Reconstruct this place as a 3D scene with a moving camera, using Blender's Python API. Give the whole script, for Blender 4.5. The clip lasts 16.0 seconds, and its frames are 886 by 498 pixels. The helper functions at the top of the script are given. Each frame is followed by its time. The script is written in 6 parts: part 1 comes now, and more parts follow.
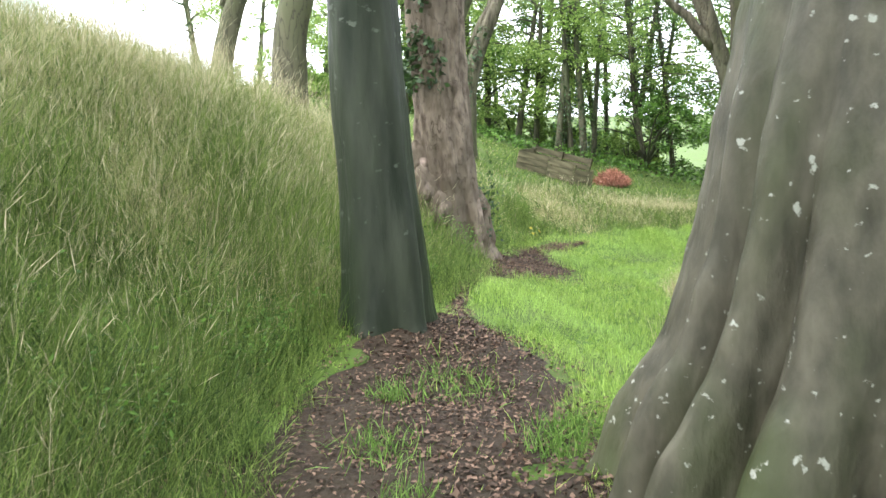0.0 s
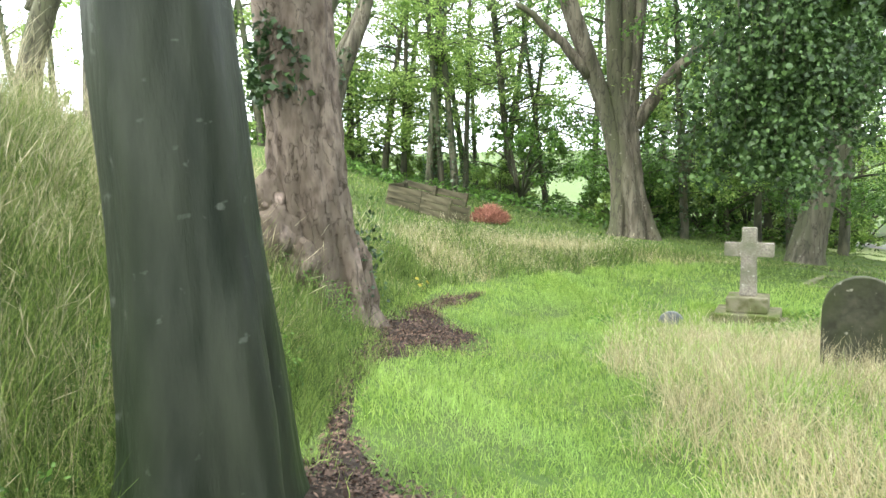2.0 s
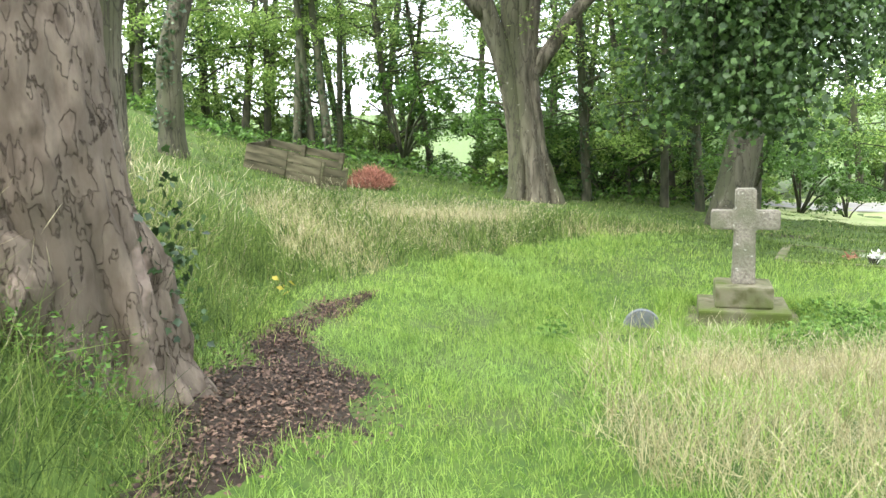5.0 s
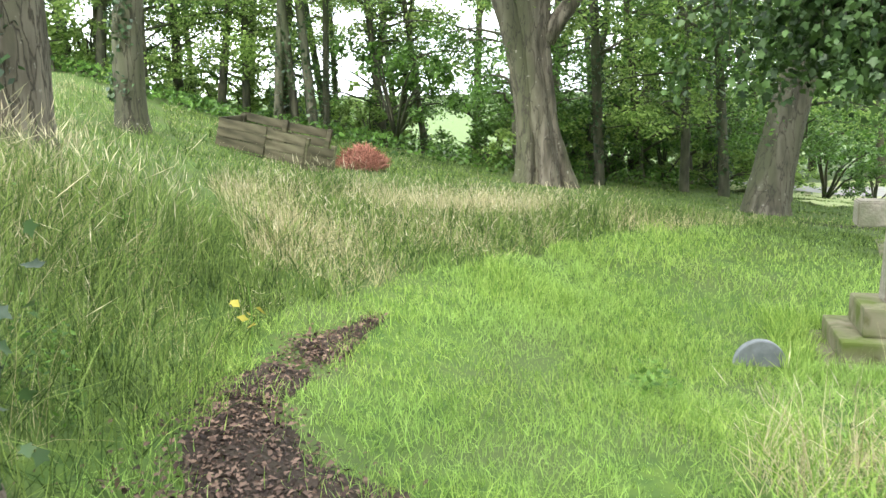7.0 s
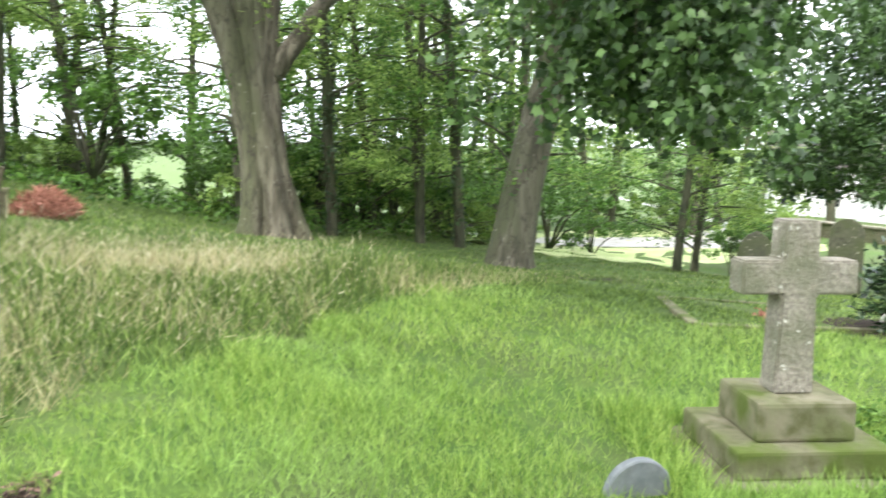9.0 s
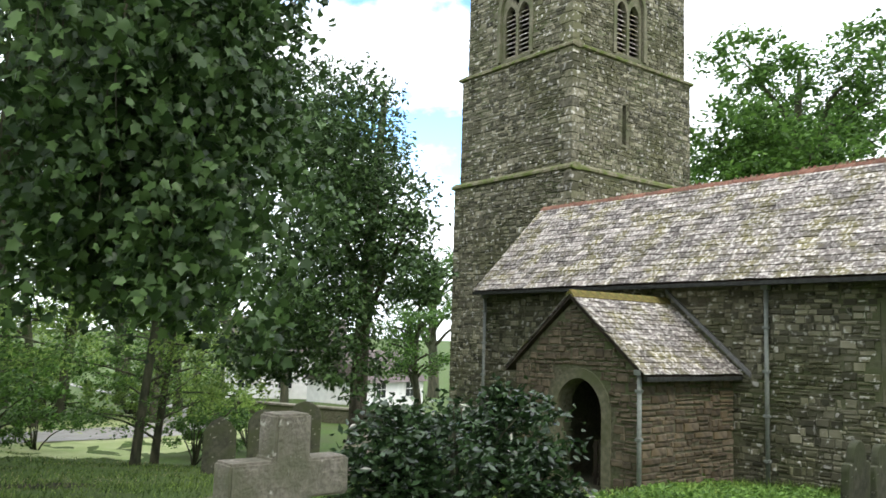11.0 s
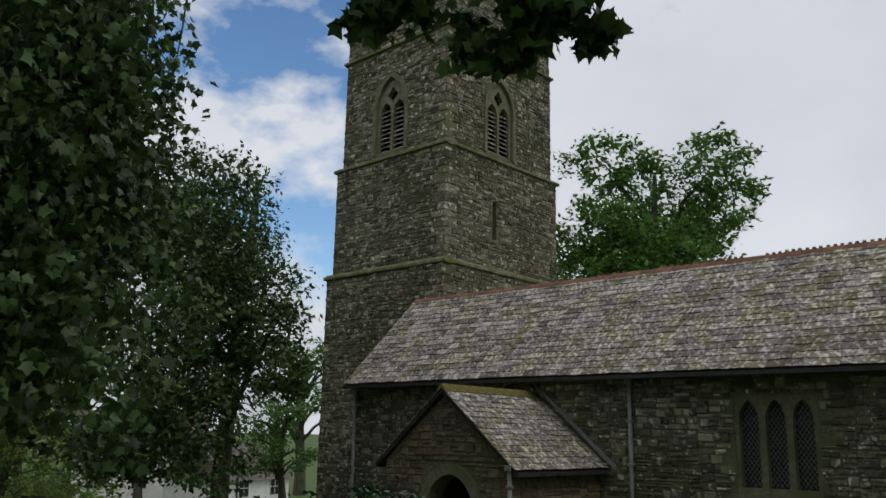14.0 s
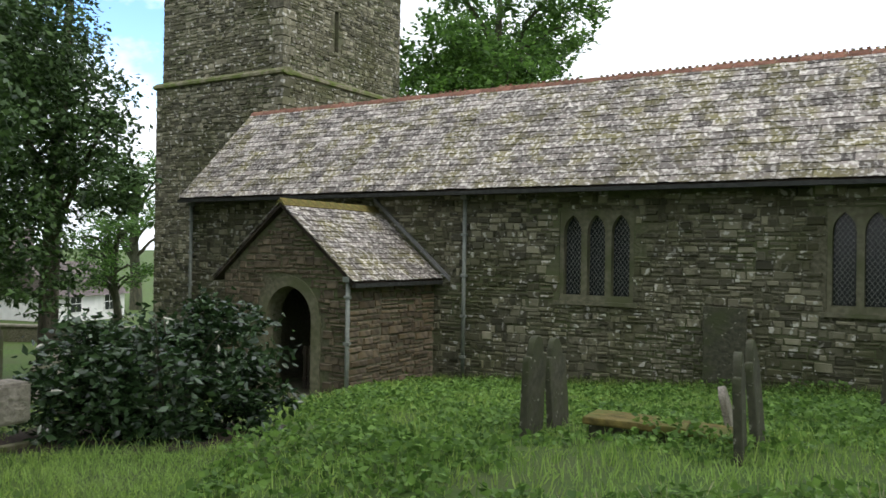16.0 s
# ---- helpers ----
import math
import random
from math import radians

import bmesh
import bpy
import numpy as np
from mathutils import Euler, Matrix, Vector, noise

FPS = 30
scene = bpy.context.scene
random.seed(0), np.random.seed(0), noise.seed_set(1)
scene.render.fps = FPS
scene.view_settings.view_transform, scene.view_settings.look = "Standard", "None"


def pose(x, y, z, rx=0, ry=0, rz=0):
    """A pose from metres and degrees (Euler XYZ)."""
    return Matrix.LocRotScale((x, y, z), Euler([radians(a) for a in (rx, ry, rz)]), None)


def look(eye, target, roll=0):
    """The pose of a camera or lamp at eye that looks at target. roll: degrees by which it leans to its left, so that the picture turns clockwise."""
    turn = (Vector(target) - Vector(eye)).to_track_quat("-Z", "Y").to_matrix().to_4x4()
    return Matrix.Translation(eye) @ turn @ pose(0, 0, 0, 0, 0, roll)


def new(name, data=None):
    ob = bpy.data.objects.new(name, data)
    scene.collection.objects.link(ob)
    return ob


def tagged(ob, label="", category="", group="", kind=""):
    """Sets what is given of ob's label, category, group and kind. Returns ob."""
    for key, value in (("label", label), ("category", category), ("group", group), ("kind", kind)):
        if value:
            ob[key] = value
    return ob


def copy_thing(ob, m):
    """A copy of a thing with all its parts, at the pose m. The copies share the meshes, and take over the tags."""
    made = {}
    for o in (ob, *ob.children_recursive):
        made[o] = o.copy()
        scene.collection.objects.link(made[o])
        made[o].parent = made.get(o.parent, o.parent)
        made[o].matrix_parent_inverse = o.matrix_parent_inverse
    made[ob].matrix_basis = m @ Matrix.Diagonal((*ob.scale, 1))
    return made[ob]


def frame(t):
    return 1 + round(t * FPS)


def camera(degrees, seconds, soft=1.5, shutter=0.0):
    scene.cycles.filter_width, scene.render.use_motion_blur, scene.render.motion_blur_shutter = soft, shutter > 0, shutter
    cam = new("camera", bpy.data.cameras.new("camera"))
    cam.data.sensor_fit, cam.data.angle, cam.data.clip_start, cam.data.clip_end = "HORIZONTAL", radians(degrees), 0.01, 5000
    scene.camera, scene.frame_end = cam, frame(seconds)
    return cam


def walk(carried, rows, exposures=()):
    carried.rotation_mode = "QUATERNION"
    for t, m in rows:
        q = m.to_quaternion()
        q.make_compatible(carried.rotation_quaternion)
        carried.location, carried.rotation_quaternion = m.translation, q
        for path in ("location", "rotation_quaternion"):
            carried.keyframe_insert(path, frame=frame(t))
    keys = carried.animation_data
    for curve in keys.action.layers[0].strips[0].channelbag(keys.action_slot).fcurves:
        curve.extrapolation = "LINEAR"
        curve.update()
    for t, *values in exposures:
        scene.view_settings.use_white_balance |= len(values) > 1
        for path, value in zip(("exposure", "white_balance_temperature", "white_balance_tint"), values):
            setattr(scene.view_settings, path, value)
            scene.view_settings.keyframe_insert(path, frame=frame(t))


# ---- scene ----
cam = camera(56.1, 16.0, shutter=0.2)
METRES, EYE, TILT, LEAN, TURN = 12.5, 2.174, -9.0, 1.1, 0.0
ROWS = [
    (0.0, 0.0, 0.0, 0.0, 0.0, 0.0, 0.0),
    (0.5, -0.0061, 0.0574, 0.0067, -1.27, 0.26, -0.08),
    (1.0, -0.0069, 0.115, 0.0121, -3.02, 0.35, 0.1),
    (1.5, -0.0067, 0.1676, 0.018, -7.22, 1.16, 1.22),
    (2.0, -0.0036, 0.2208, 0.0231, -9.5, 2.32, 1.43),
    (2.5, 0.0002, 0.2702, 0.0295, -10.44, 1.75, 1.73),
    (3.0, 0.0057, 0.3208, 0.0356, -13.81, 0.29, 2.61),
    (3.5, 0.0162, 0.3717, 0.0393, -14.47, 0.04, 2.89),
    (4.0, 0.0284, 0.4212, 0.0421, -15.75, 0.08, 3.06),
    (6.5, 0.0768, 0.6768, 0.0573, -19.2, -1.64, 3.08),
    (7.0, 0.0855, 0.7248, 0.0605, -19.1, -1.77, 3.1),
    (7.5, 0.097, 0.7722, 0.0632, -20.26, -1.29, 3.19),
    (8.0, 0.1083, 0.8179, 0.0658, -21.1, -0.78, 3.12),
    (8.5, 0.1227, 0.8605, 0.0684, -24.76, -0.29, 3.56),
    (9.0, 0.1415, 0.8973, 0.0711, -38.53, 0.49, 3.86),
    (9.5, 0.1625, 0.9219, 0.0738, -52.77, 1.98, 6.5),
    (10.0, 0.1788, 0.9351, 0.0758, -64.0, 2.85, 7.44),
    (12.5, 0.1878, 0.9353, 0.0841, -81.27, 15.81, 8.11),
    (13.0, 0.1889, 0.9357, 0.0848, -81.36, 17.55, 8.04),
    (13.5, 0.1891, 0.9365, 0.0847, -81.96, 17.22, 7.82),
    (14.0, 0.1882, 0.937, 0.0836, -83.33, 14.75, 7.67),
    (14.5, 0.1875, 0.9378, 0.0825, -85.49, 10.81, 7.81),
    (15.0, 0.1884, 0.9384, 0.0818, -87.83, 6.28, 8.0),
    (15.5, 0.1879, 0.9374, 0.0814, -90.57, 2.81, 8.05),
    (16.0, 0.1893, 0.9338, 0.0801, -94.22, 0.7, 8.17),
]
walk(cam, [(t, pose(0, 0, EYE, TILT, LEAN, TURN) @ pose(METRES * x, METRES * y, METRES * z, 90 + pitch, roll, yaw)) for t, x, y, z, yaw, pitch, roll in ROWS],
     exposures=[(0.0, 1.4), (1.5, 1.5), (8.5, 1.45), (9.0, 1.45), (9.5, 1.22), (10.2, 0.95), (12.3, -1.3), (13.8, -1.55), (15.0, -1.15), (16.0, -0.38)])

# ---- world and sun ----
SUN_ELEV, SUN_AZ = 50.0, 232.0
world = bpy.data.worlds.new("sky")
scene.world = world
world.use_nodes = True
wn, wl = world.node_tree.nodes, world.node_tree.links
wn.clear()
w_out = wn.new("ShaderNodeOutputWorld")
w_bg = wn.new("ShaderNodeBackground")
w_sky = wn.new("ShaderNodeTexSky")
w_sky.sky_type, w_sky.sun_disc = "NISHITA", False
w_sky.sun_elevation, w_sky.sun_rotation = radians(SUN_ELEV), radians(SUN_AZ)
w_co = wn.new("ShaderNodeTexCoord")
w_map = wn.new("ShaderNodeMapping")
w_map.inputs["Scale"].default_value = (1.0, 1.0, 1.7)
w_map.inputs["Location"].default_value = (0.75, 0.4, 0.2)
w_noise = wn.new("ShaderNodeTexNoise")
w_noise.inputs["Scale"].default_value, w_noise.inputs["Detail"].default_value = 4.2, 7.0
w_noise.inputs["Roughness"].default_value = 0.55
w_ramp = wn.new("ShaderNodeValToRGB")
w_ramp.color_ramp.elements[0].position, w_ramp.color_ramp.elements[1].position = 0.27, 0.37
w_tone = wn.new("ShaderNodeTexNoise")
w_tone.inputs["Scale"].default_value, w_tone.inputs["Detail"].default_value = 1.6, 5.0
w_cloud = wn.new("ShaderNodeValToRGB")
w_cloud.color_ramp.elements[0].position, w_cloud.color_ramp.elements[1].position = 0.35, 0.65
w_cloud.color_ramp.elements[0].color = (13.6, 14.3, 15.8, 1)
w_cloud.color_ramp.elements[1].color = (17.6, 18.1, 19.3, 1)
w_mix = wn.new("ShaderNodeMixRGB")
wl.new(w_co.outputs["Generated"], w_map.inputs["Vector"])
wl.new(w_map.outputs["Vector"], w_noise.inputs["Vector"])
wl.new(w_map.outputs["Vector"], w_tone.inputs["Vector"])
# the cover breaks up towards one side, where the blue shows
w_dot = wn.new("ShaderNodeVectorMath")
w_dot.operation = "DOT_PRODUCT"
w_dot.inputs[1].default_value = (0.845, 0.352, 0.403)
w_gap = wn.new("ShaderNodeMapRange")
w_gap.inputs["From Min"].default_value, w_gap.inputs["From Max"].default_value = 0.93, 1.0
w_gap.inputs["To Max"].default_value = 0.165
w_less = wn.new("ShaderNodeMath")
w_less.operation = "SUBTRACT"
wl.new(w_co.outputs["Generated"], w_dot.inputs[0])
wl.new(w_dot.outputs["Value"], w_gap.inputs["Value"])
wl.new(w_noise.outputs["Fac"], w_less.inputs[0])
wl.new(w_gap.outputs["Result"], w_less.inputs[1])
wl.new(w_less.outputs["Value"], w_ramp.inputs["Fac"])
wl.new(w_tone.outputs["Fac"], w_cloud.inputs["Fac"])
wl.new(w_ramp.outputs["Color"], w_mix.inputs["Fac"])
w_blue = wn.new("ShaderNodeHueSaturation")
w_blue.inputs["Value"].default_value, w_blue.inputs["Saturation"].default_value = 3.1, 1.2
wl.new(w_sky.outputs["Color"], w_blue.inputs["Color"])
wl.new(w_blue.outputs["Color"], w_mix.inputs["Color1"])
wl.new(w_cloud.outputs["Color"], w_mix.inputs["Color2"])
wl.new(w_mix.outputs["Color"], w_bg.inputs["Color"])
w_bg.inputs["Strength"].default_value = 0.13
wl.new(w_bg.outputs["Background"], w_out.inputs["Surface"])

sun_data = bpy.data.lights.new("sun", "SUN")
sun_data.energy, sun_data.angle, sun_data.color = 1.5, radians(12), (1.0, 0.95, 0.87)
sun = new("sun", sun_data)
az, el = radians(SUN_AZ), radians(SUN_ELEV)
sun.matrix_world = look((0, 0, 30), (-math.sin(az) * math.cos(el), -math.cos(az) * math.cos(el), 30 - math.sin(el)))

# ---- materials ----


def material(name, c1, c2, scale=6.0, rough=0.85, bump=0.25, c3=None, scale3=1.2, low=0.35, high=0.65, random_amount=0.0,
             metallic=0.0, island=False, translucent=0.0, stretch=(1, 1, 1), spec=0.3, lichen=None, lichen_scale=9.0, lichen_cut=0.6, cracks=None, crack_scale=8.0, crack_width=0.08, lichen_high=1.0, by_place=False):
    """A node material: two colours by fine noise, a third by coarse noise, spots of lichen, variation by piece, bump."""
    m = bpy.data.materials.new(name)
    m.use_nodes = True
    n, l = m.node_tree.nodes, m.node_tree.links
    bsdf = n["Principled BSDF"]
    bsdf.inputs["Roughness"].default_value = rough
    bsdf.inputs["Metallic"].default_value = metallic
    bsdf.inputs["Specular IOR Level"].default_value = spec
    co = n.new("ShaderNodeTexCoord")
    mp = n.new("ShaderNodeMapping")
    mp.inputs["Scale"].default_value = stretch
    place = n.new("ShaderNodeNewGeometry").outputs["Position"] if by_place else co.outputs["Object"]
    l.new(place, mp.inputs["Vector"])
    mp2 = n.new("ShaderNodeMapping")
    mp2.inputs["Scale"].default_value = (1, 1, lichen_high)
    l.new(place, mp2.inputs["Vector"])

    def noise_fac(sc, lo, hi, detail=6.0, plain=False):
        t = n.new("ShaderNodeTexNoise")
        t.inputs["Scale"].default_value, t.inputs["Detail"].default_value = sc, detail
        l.new(mp2.outputs["Vector"] if plain else mp.outputs["Vector"], t.inputs["Vector"])
        r = n.new("ShaderNodeMapRange")
        r.inputs["From Min"].default_value, r.inputs["From Max"].default_value = lo, hi
        l.new(t.outputs["Fac"], r.inputs["Value"])
        return t, r.outputs["Result"]

    def mixed(fac, a, b):
        x = n.new("ShaderNodeMixRGB")
        if isinstance(fac, float):
            x.inputs["Fac"].default_value = fac
        else:
            l.new(fac, x.inputs["Fac"])
        for key, v in (("Color1", a), ("Color2", b)):
            if isinstance(v, tuple):
                x.inputs[key].default_value = (*v, 1)
            else:
                l.new(v, x.inputs[key])
        return x.outputs["Color"]

    fine, fac = noise_fac(scale, low, high)
    if island:
        g = n.new("ShaderNodeNewGeometry")
        fac = g.outputs["Random Per Island"]
    col = mixed(fac, c1, c2)
    if c3:
        _, fac3 = noise_fac(scale3, 0.45, 0.62, 4.0)
        col = mixed(fac3, col, c3)
    crack_fac = None
    if cracks:
        vo = n.new("ShaderNodeTexVoronoi")
        vo.feature = "DISTANCE_TO_EDGE"
        vo.inputs["Scale"].default_value = crack_scale
        warp = n.new("ShaderNodeVectorMath")
        warp.operation = "MULTIPLY_ADD"
        warp.inputs[1].default_value = (0.5, 0.5, 0.5)
        l.new(fine.outputs["Color"], warp.inputs[0])
        l.new(mp.outputs["Vector"], warp.inputs[2])
        l.new(warp.outputs["Vector"], vo.inputs["Vector"])
        cr = n.new("ShaderNodeMapRange")
        cr.inputs["From Min"].default_value, cr.inputs["From Max"].default_value = 0.0, crack_width
        l.new(vo.outputs["Distance"], cr.inputs["Value"])
        crack_fac = cr.outputs["Result"]
        col = mixed(crack_fac, cracks, col)
    if lichen:
        _, fl = noise_fac(lichen_scale, lichen_cut, lichen_cut + 0.05, 5.0, True)
        col = mixed(fl, col, lichen)
    if random_amount:
        oi = n.new("ShaderNodeObjectInfo")
        src = oi.outputs["Random"]
        if island:
            src = n.new("ShaderNodeNewGeometry").outputs["Random Per Island"]
        hsv = n.new("ShaderNodeHueSaturation")
        mr = n.new("ShaderNodeMapRange")
        mr.inputs["To Min"].default_value, mr.inputs["To Max"].default_value = 1 - random_amount, 1 + random_amount
        l.new(src, mr.inputs["Value"])
        l.new(mr.outputs["Result"], hsv.inputs["Value"])
        l.new(col, hsv.inputs["Color"])
        col = hsv.outputs["Color"]
    l.new(col, bsdf.inputs["Base Color"])
    if bump:
        b = n.new("ShaderNodeBump")
        b.inputs["Strength"].default_value, b.inputs["Distance"].default_value = bump, 0.03
        if crack_fac is None:
            l.new(fine.outputs["Fac"], b.inputs["Height"])
        else:
            hm = n.new("ShaderNodeMath")
            hm.operation = "MULTIPLY_ADD"
            hm.inputs[1].default_value = 0.5
            l.new(crack_fac, hm.inputs[0])
            l.new(fine.outputs["Fac"], hm.inputs[2])
            l.new(hm.outputs["Value"], b.inputs["Height"])
        l.new(b.outputs["Normal"], bsdf.inputs["Normal"])
    if translucent:
        tr = n.new("ShaderNodeBsdfTranslucent")
        l.new(col, tr.inputs["Color"])
        mx = n.new("ShaderNodeMixShader")
        mx.inputs["Fac"].default_value = translucent
        l.new(bsdf.outputs["BSDF"], mx.inputs[1])
        l.new(tr.outputs["BSDF"], mx.inputs[2])
        l.new(mx.outputs["Shader"], n["Material Output"].inputs["Surface"])
    return m


M_GROUND = material("meadow_soil", (0.045, 0.09, 0.016), (0.09, 0.145, 0.025), 9, 0.95, 0.5, c3=(0.075, 0.105, 0.03), scale3=0.9)
M_LITTER = material("leaf_litter_soil", (0.02, 0.014, 0.009), (0.055, 0.039, 0.027), 22, 0.95, 0.8, c3=(0.035, 0.026, 0.017), scale3=2.5)
M_FLAKE = material("fallen_leaf", (0.03, 0.018, 0.013), (0.155, 0.102, 0.074), 20, 0.8, 0, island=True, random_amount=0.5)
M_LAWN = material("lawn_grass", (0.15, 0.31, 0.045), (0.39, 0.5, 0.13), 3, 0.6, 0, island=True, random_amount=0.3, translucent=0.4, c3=(0.33, 0.49, 0.13), scale3=0.7)
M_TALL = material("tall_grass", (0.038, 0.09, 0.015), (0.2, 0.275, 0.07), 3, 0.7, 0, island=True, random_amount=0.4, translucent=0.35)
M_STRAW = material("straw_grass", (0.34, 0.3, 0.15), (0.64, 0.57, 0.35), 3, 0.75, 0, island=True, random_amount=0.22, translucent=0.3)
M_HEAD = material("grass_flower_head", (0.34, 0.33, 0.18), (0.66, 0.6, 0.43), 3, 0.8, 0, island=True, random_amount=0.25, translucent=0.3)
M_WEED = material("weed_leaf", (0.085, 0.18, 0.035), (0.19, 0.32, 0.07), 3, 0.6, 0, island=True, random_amount=0.3, translucent=0.35)
M_BEECH = material("beech_bark", (0.042, 0.041, 0.027), (0.125, 0.116, 0.084), 10, 0.62, 0.9, c3=(0.058, 0.07, 0.03), scale3=1.5, low=0.28, high=0.72,
                   stretch=(1, 1, 0.45), lichen=(0.36, 0.37, 0.32), lichen_scale=18, lichen_cut=0.65)
# darker, greener bark of the slim beech beside the path
M_BEECHDK = material("dark_green_beech_bark", (0.012, 0.018, 0.011), (0.045, 0.055, 0.037), 7, 0.5, 0.9, spec=0.22, c3=(0.015, 0.026, 0.011), scale3=1.6, low=0.28, high=0.72,
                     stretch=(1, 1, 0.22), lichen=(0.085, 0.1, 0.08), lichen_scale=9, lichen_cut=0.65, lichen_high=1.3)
M_SYC = material("sycamore_bark", (0.06, 0.045, 0.033), (0.215, 0.175, 0.138), 11, 0.9, 1.0, c3=(0.11, 0.09, 0.068), scale3=2.2, stretch=(1, 1, 0.4), cracks=(0.085, 0.066, 0.05), crack_scale=4.2, crack_width=0.025,
                 lichen=(0.33, 0.26, 0.22), lichen_scale=1.9, lichen_cut=0.62)
M_BARK = material("grey_bark", (0.055, 0.05, 0.035), (0.19, 0.17, 0.128), 5, 0.9, 0.9, c3=(0.085, 0.09, 0.05), scale3=0.9, stretch=(1, 1, 0.2), cracks=(0.05, 0.044, 0.032), crack_scale=5.0, crack_width=0.06, lichen=(0.26, 0.25, 0.2), lichen_scale=9, lichen_cut=0.68)
M_DARKBARK = material("dark_bark", (0.04, 0.042, 0.027), (0.12, 0.115, 0.075), 7, 0.9, 0.6, c3=(0.05, 0.065, 0.03), scale3=0.8, stretch=(1, 1, 0.3))
M_LEAF = material("green_leaf", (0.05, 0.12, 0.022), (0.13, 0.25, 0.045), 3, 0.5, 0, island=True, random_amount=0.3, translucent=0.4, spec=0.4)
M_LEAFDK = material("dark_leaf", (0.028, 0.068, 0.019), (0.082, 0.145, 0.043), 3, 0.45, 0, island=True, random_amount=0.4, translucent=0.22, spec=0.35)
M_IVY = material("ivy_leaf", (0.018, 0.05, 0.015), (0.05, 0.10, 0.03), 3, 0.4, 0, island=True, random_amount=0.3, translucent=0.15, spec=0.5)
M_BUSH = material("glossy_leaf", (0.018, 0.045, 0.016), (0.045, 0.085, 0.03), 3, 0.24, 0, island=True, random_amount=0.35, translucent=0.1, spec=0.6)
M_RED = material("dead_conifer", (0.27, 0.11, 0.075), (0.46, 0.23, 0.17), 3, 0.9, 0, island=True, random_amount=0.25)
M_GRANITE = material("granite", (0.2, 0.183, 0.15), (0.34, 0.31, 0.255), 40, 0.9, 0.5, c3=(0.17, 0.17, 0.115), scale3=3.0,
                     lichen=(0.55, 0.53, 0.46), lichen_scale=16, lichen_cut=0.66)
M_MOSSY = material("mossy_granite", (0.10, 0.105, 0.045), (0.25, 0.225, 0.16), 7, 0.95, 0.6, c3=(0.09, 0.12, 0.025), scale3=3.5)
M_SLATESTONE = material("slate_headstone", (0.045, 0.047, 0.03), (0.088, 0.088, 0.06), 12, 0.85, 0.4, c3=(0.06, 0.07, 0.032), scale3=2.4, lichen=(0.30, 0.30, 0.24), lichen_scale=15, lichen_cut=0.66)
M_STONE = material("rubble_stone", (0.08, 0.077, 0.05), (0.215, 0.203, 0.142), 9, 0.95, 0.8, c3=(0.095, 0.095, 0.05), scale3=0.7,
                   random_amount=0.42, island=False, by_place=True, lichen=(0.42, 0.41, 0.36), lichen_scale=6.5, lichen_cut=0.585)
M_STONEJ = material("rubble_stone_field", (0.075, 0.073, 0.048), (0.22, 0.208, 0.145), 9, 0.95, 0.8, c3=(0.095, 0.095, 0.05), scale3=0.7,
                    random_amount=0.38, island=True, lichen=(0.42, 0.41, 0.36), lichen_scale=6.5, lichen_cut=0.585)
M_PORCHSTONE = material("brown_rubble_stone", (0.075, 0.06, 0.042), (0.18, 0.15, 0.11), 6, 0.95, 0.7, c3=(0.13, 0.10, 0.06), scale3=0.9, random_amount=0.35, lichen=(0.30, 0.28, 0.22), lichen_scale=6, lichen_cut=0.67)
M_MORTAR = material("lime_mortar", (0.075, 0.075, 0.045), (0.16, 0.15, 0.105), 14, 0.98, 0.6, c3=(0.10, 0.115, 0.055), scale3=0.8)
M_SLATE = material("roof_slate", (0.12, 0.105, 0.094), (0.23, 0.207, 0.185), 8, 0.85, 0.4, random_amount=0.38, lichen=(0.47, 0.445, 0.40),
                   lichen_scale=12.0, lichen_cut=0.525, c3=(0.165, 0.15, 0.075), scale3=1.7, by_place=True)
M_SLATEJ = material("roof_slate_field", (0.11, 0.096, 0.086), (0.25, 0.224, 0.2), 8, 0.85, 0.4, random_amount=0.38, island=True,
                    lichen=(0.47, 0.445, 0.40), lichen_scale=12.0, lichen_cut=0.525, c3=(0.165, 0.15, 0.075), scale3=1.7, by_place=True)
M_RIDGE = material("terracotta_ridge", (0.13, 0.065, 0.045), (0.27, 0.13, 0.085), 9, 0.9, 0.4, random_amount=0.3, lichen=(0.22, 0.20, 0.12), lichen_scale=7, lichen_cut=0.56)
M_DRESSED = material("dressed_stone", (0.11, 0.11, 0.07), (0.19, 0.18, 0.12), 10, 0.9, 0.35, c3=(0.10, 0.11, 0.055), scale3=1.5)
M_GLASS = material("leaded_glass", (0.012, 0.014, 0.016), (0.03, 0.034, 0.036), 30, 0.15, 0.05, spec=0.5)
M_LEAD = material("lead_came", (0.16, 0.165, 0.16), (0.25, 0.25, 0.24), 20, 0.6, 0.1, metallic=0.3)
M_PIPE = material("painted_drainpipe", (0.16, 0.18, 0.165), (0.24, 0.26, 0.23), 12, 0.6, 0.15)
M_DARKWOOD = material("dark_oak", (0.02, 0.015, 0.011), (0.05, 0.038, 0.027), 6, 0.8, 0.4, stretch=(1, 1, 0.15))
M_GUTTER = material("cast_iron_gutter", (0.02, 0.022, 0.02), (0.045, 0.047, 0.043), 10, 0.7, 0.2)
M_PLANK = material("weathered_plank", (0.06, 0.055, 0.032), (0.15, 0.135, 0.085), 8, 0.95, 0.5, stretch=(0.2, 1, 1), random_amount=0.25, c3=(0.12, 0.14, 0.06), scale3=1.5)
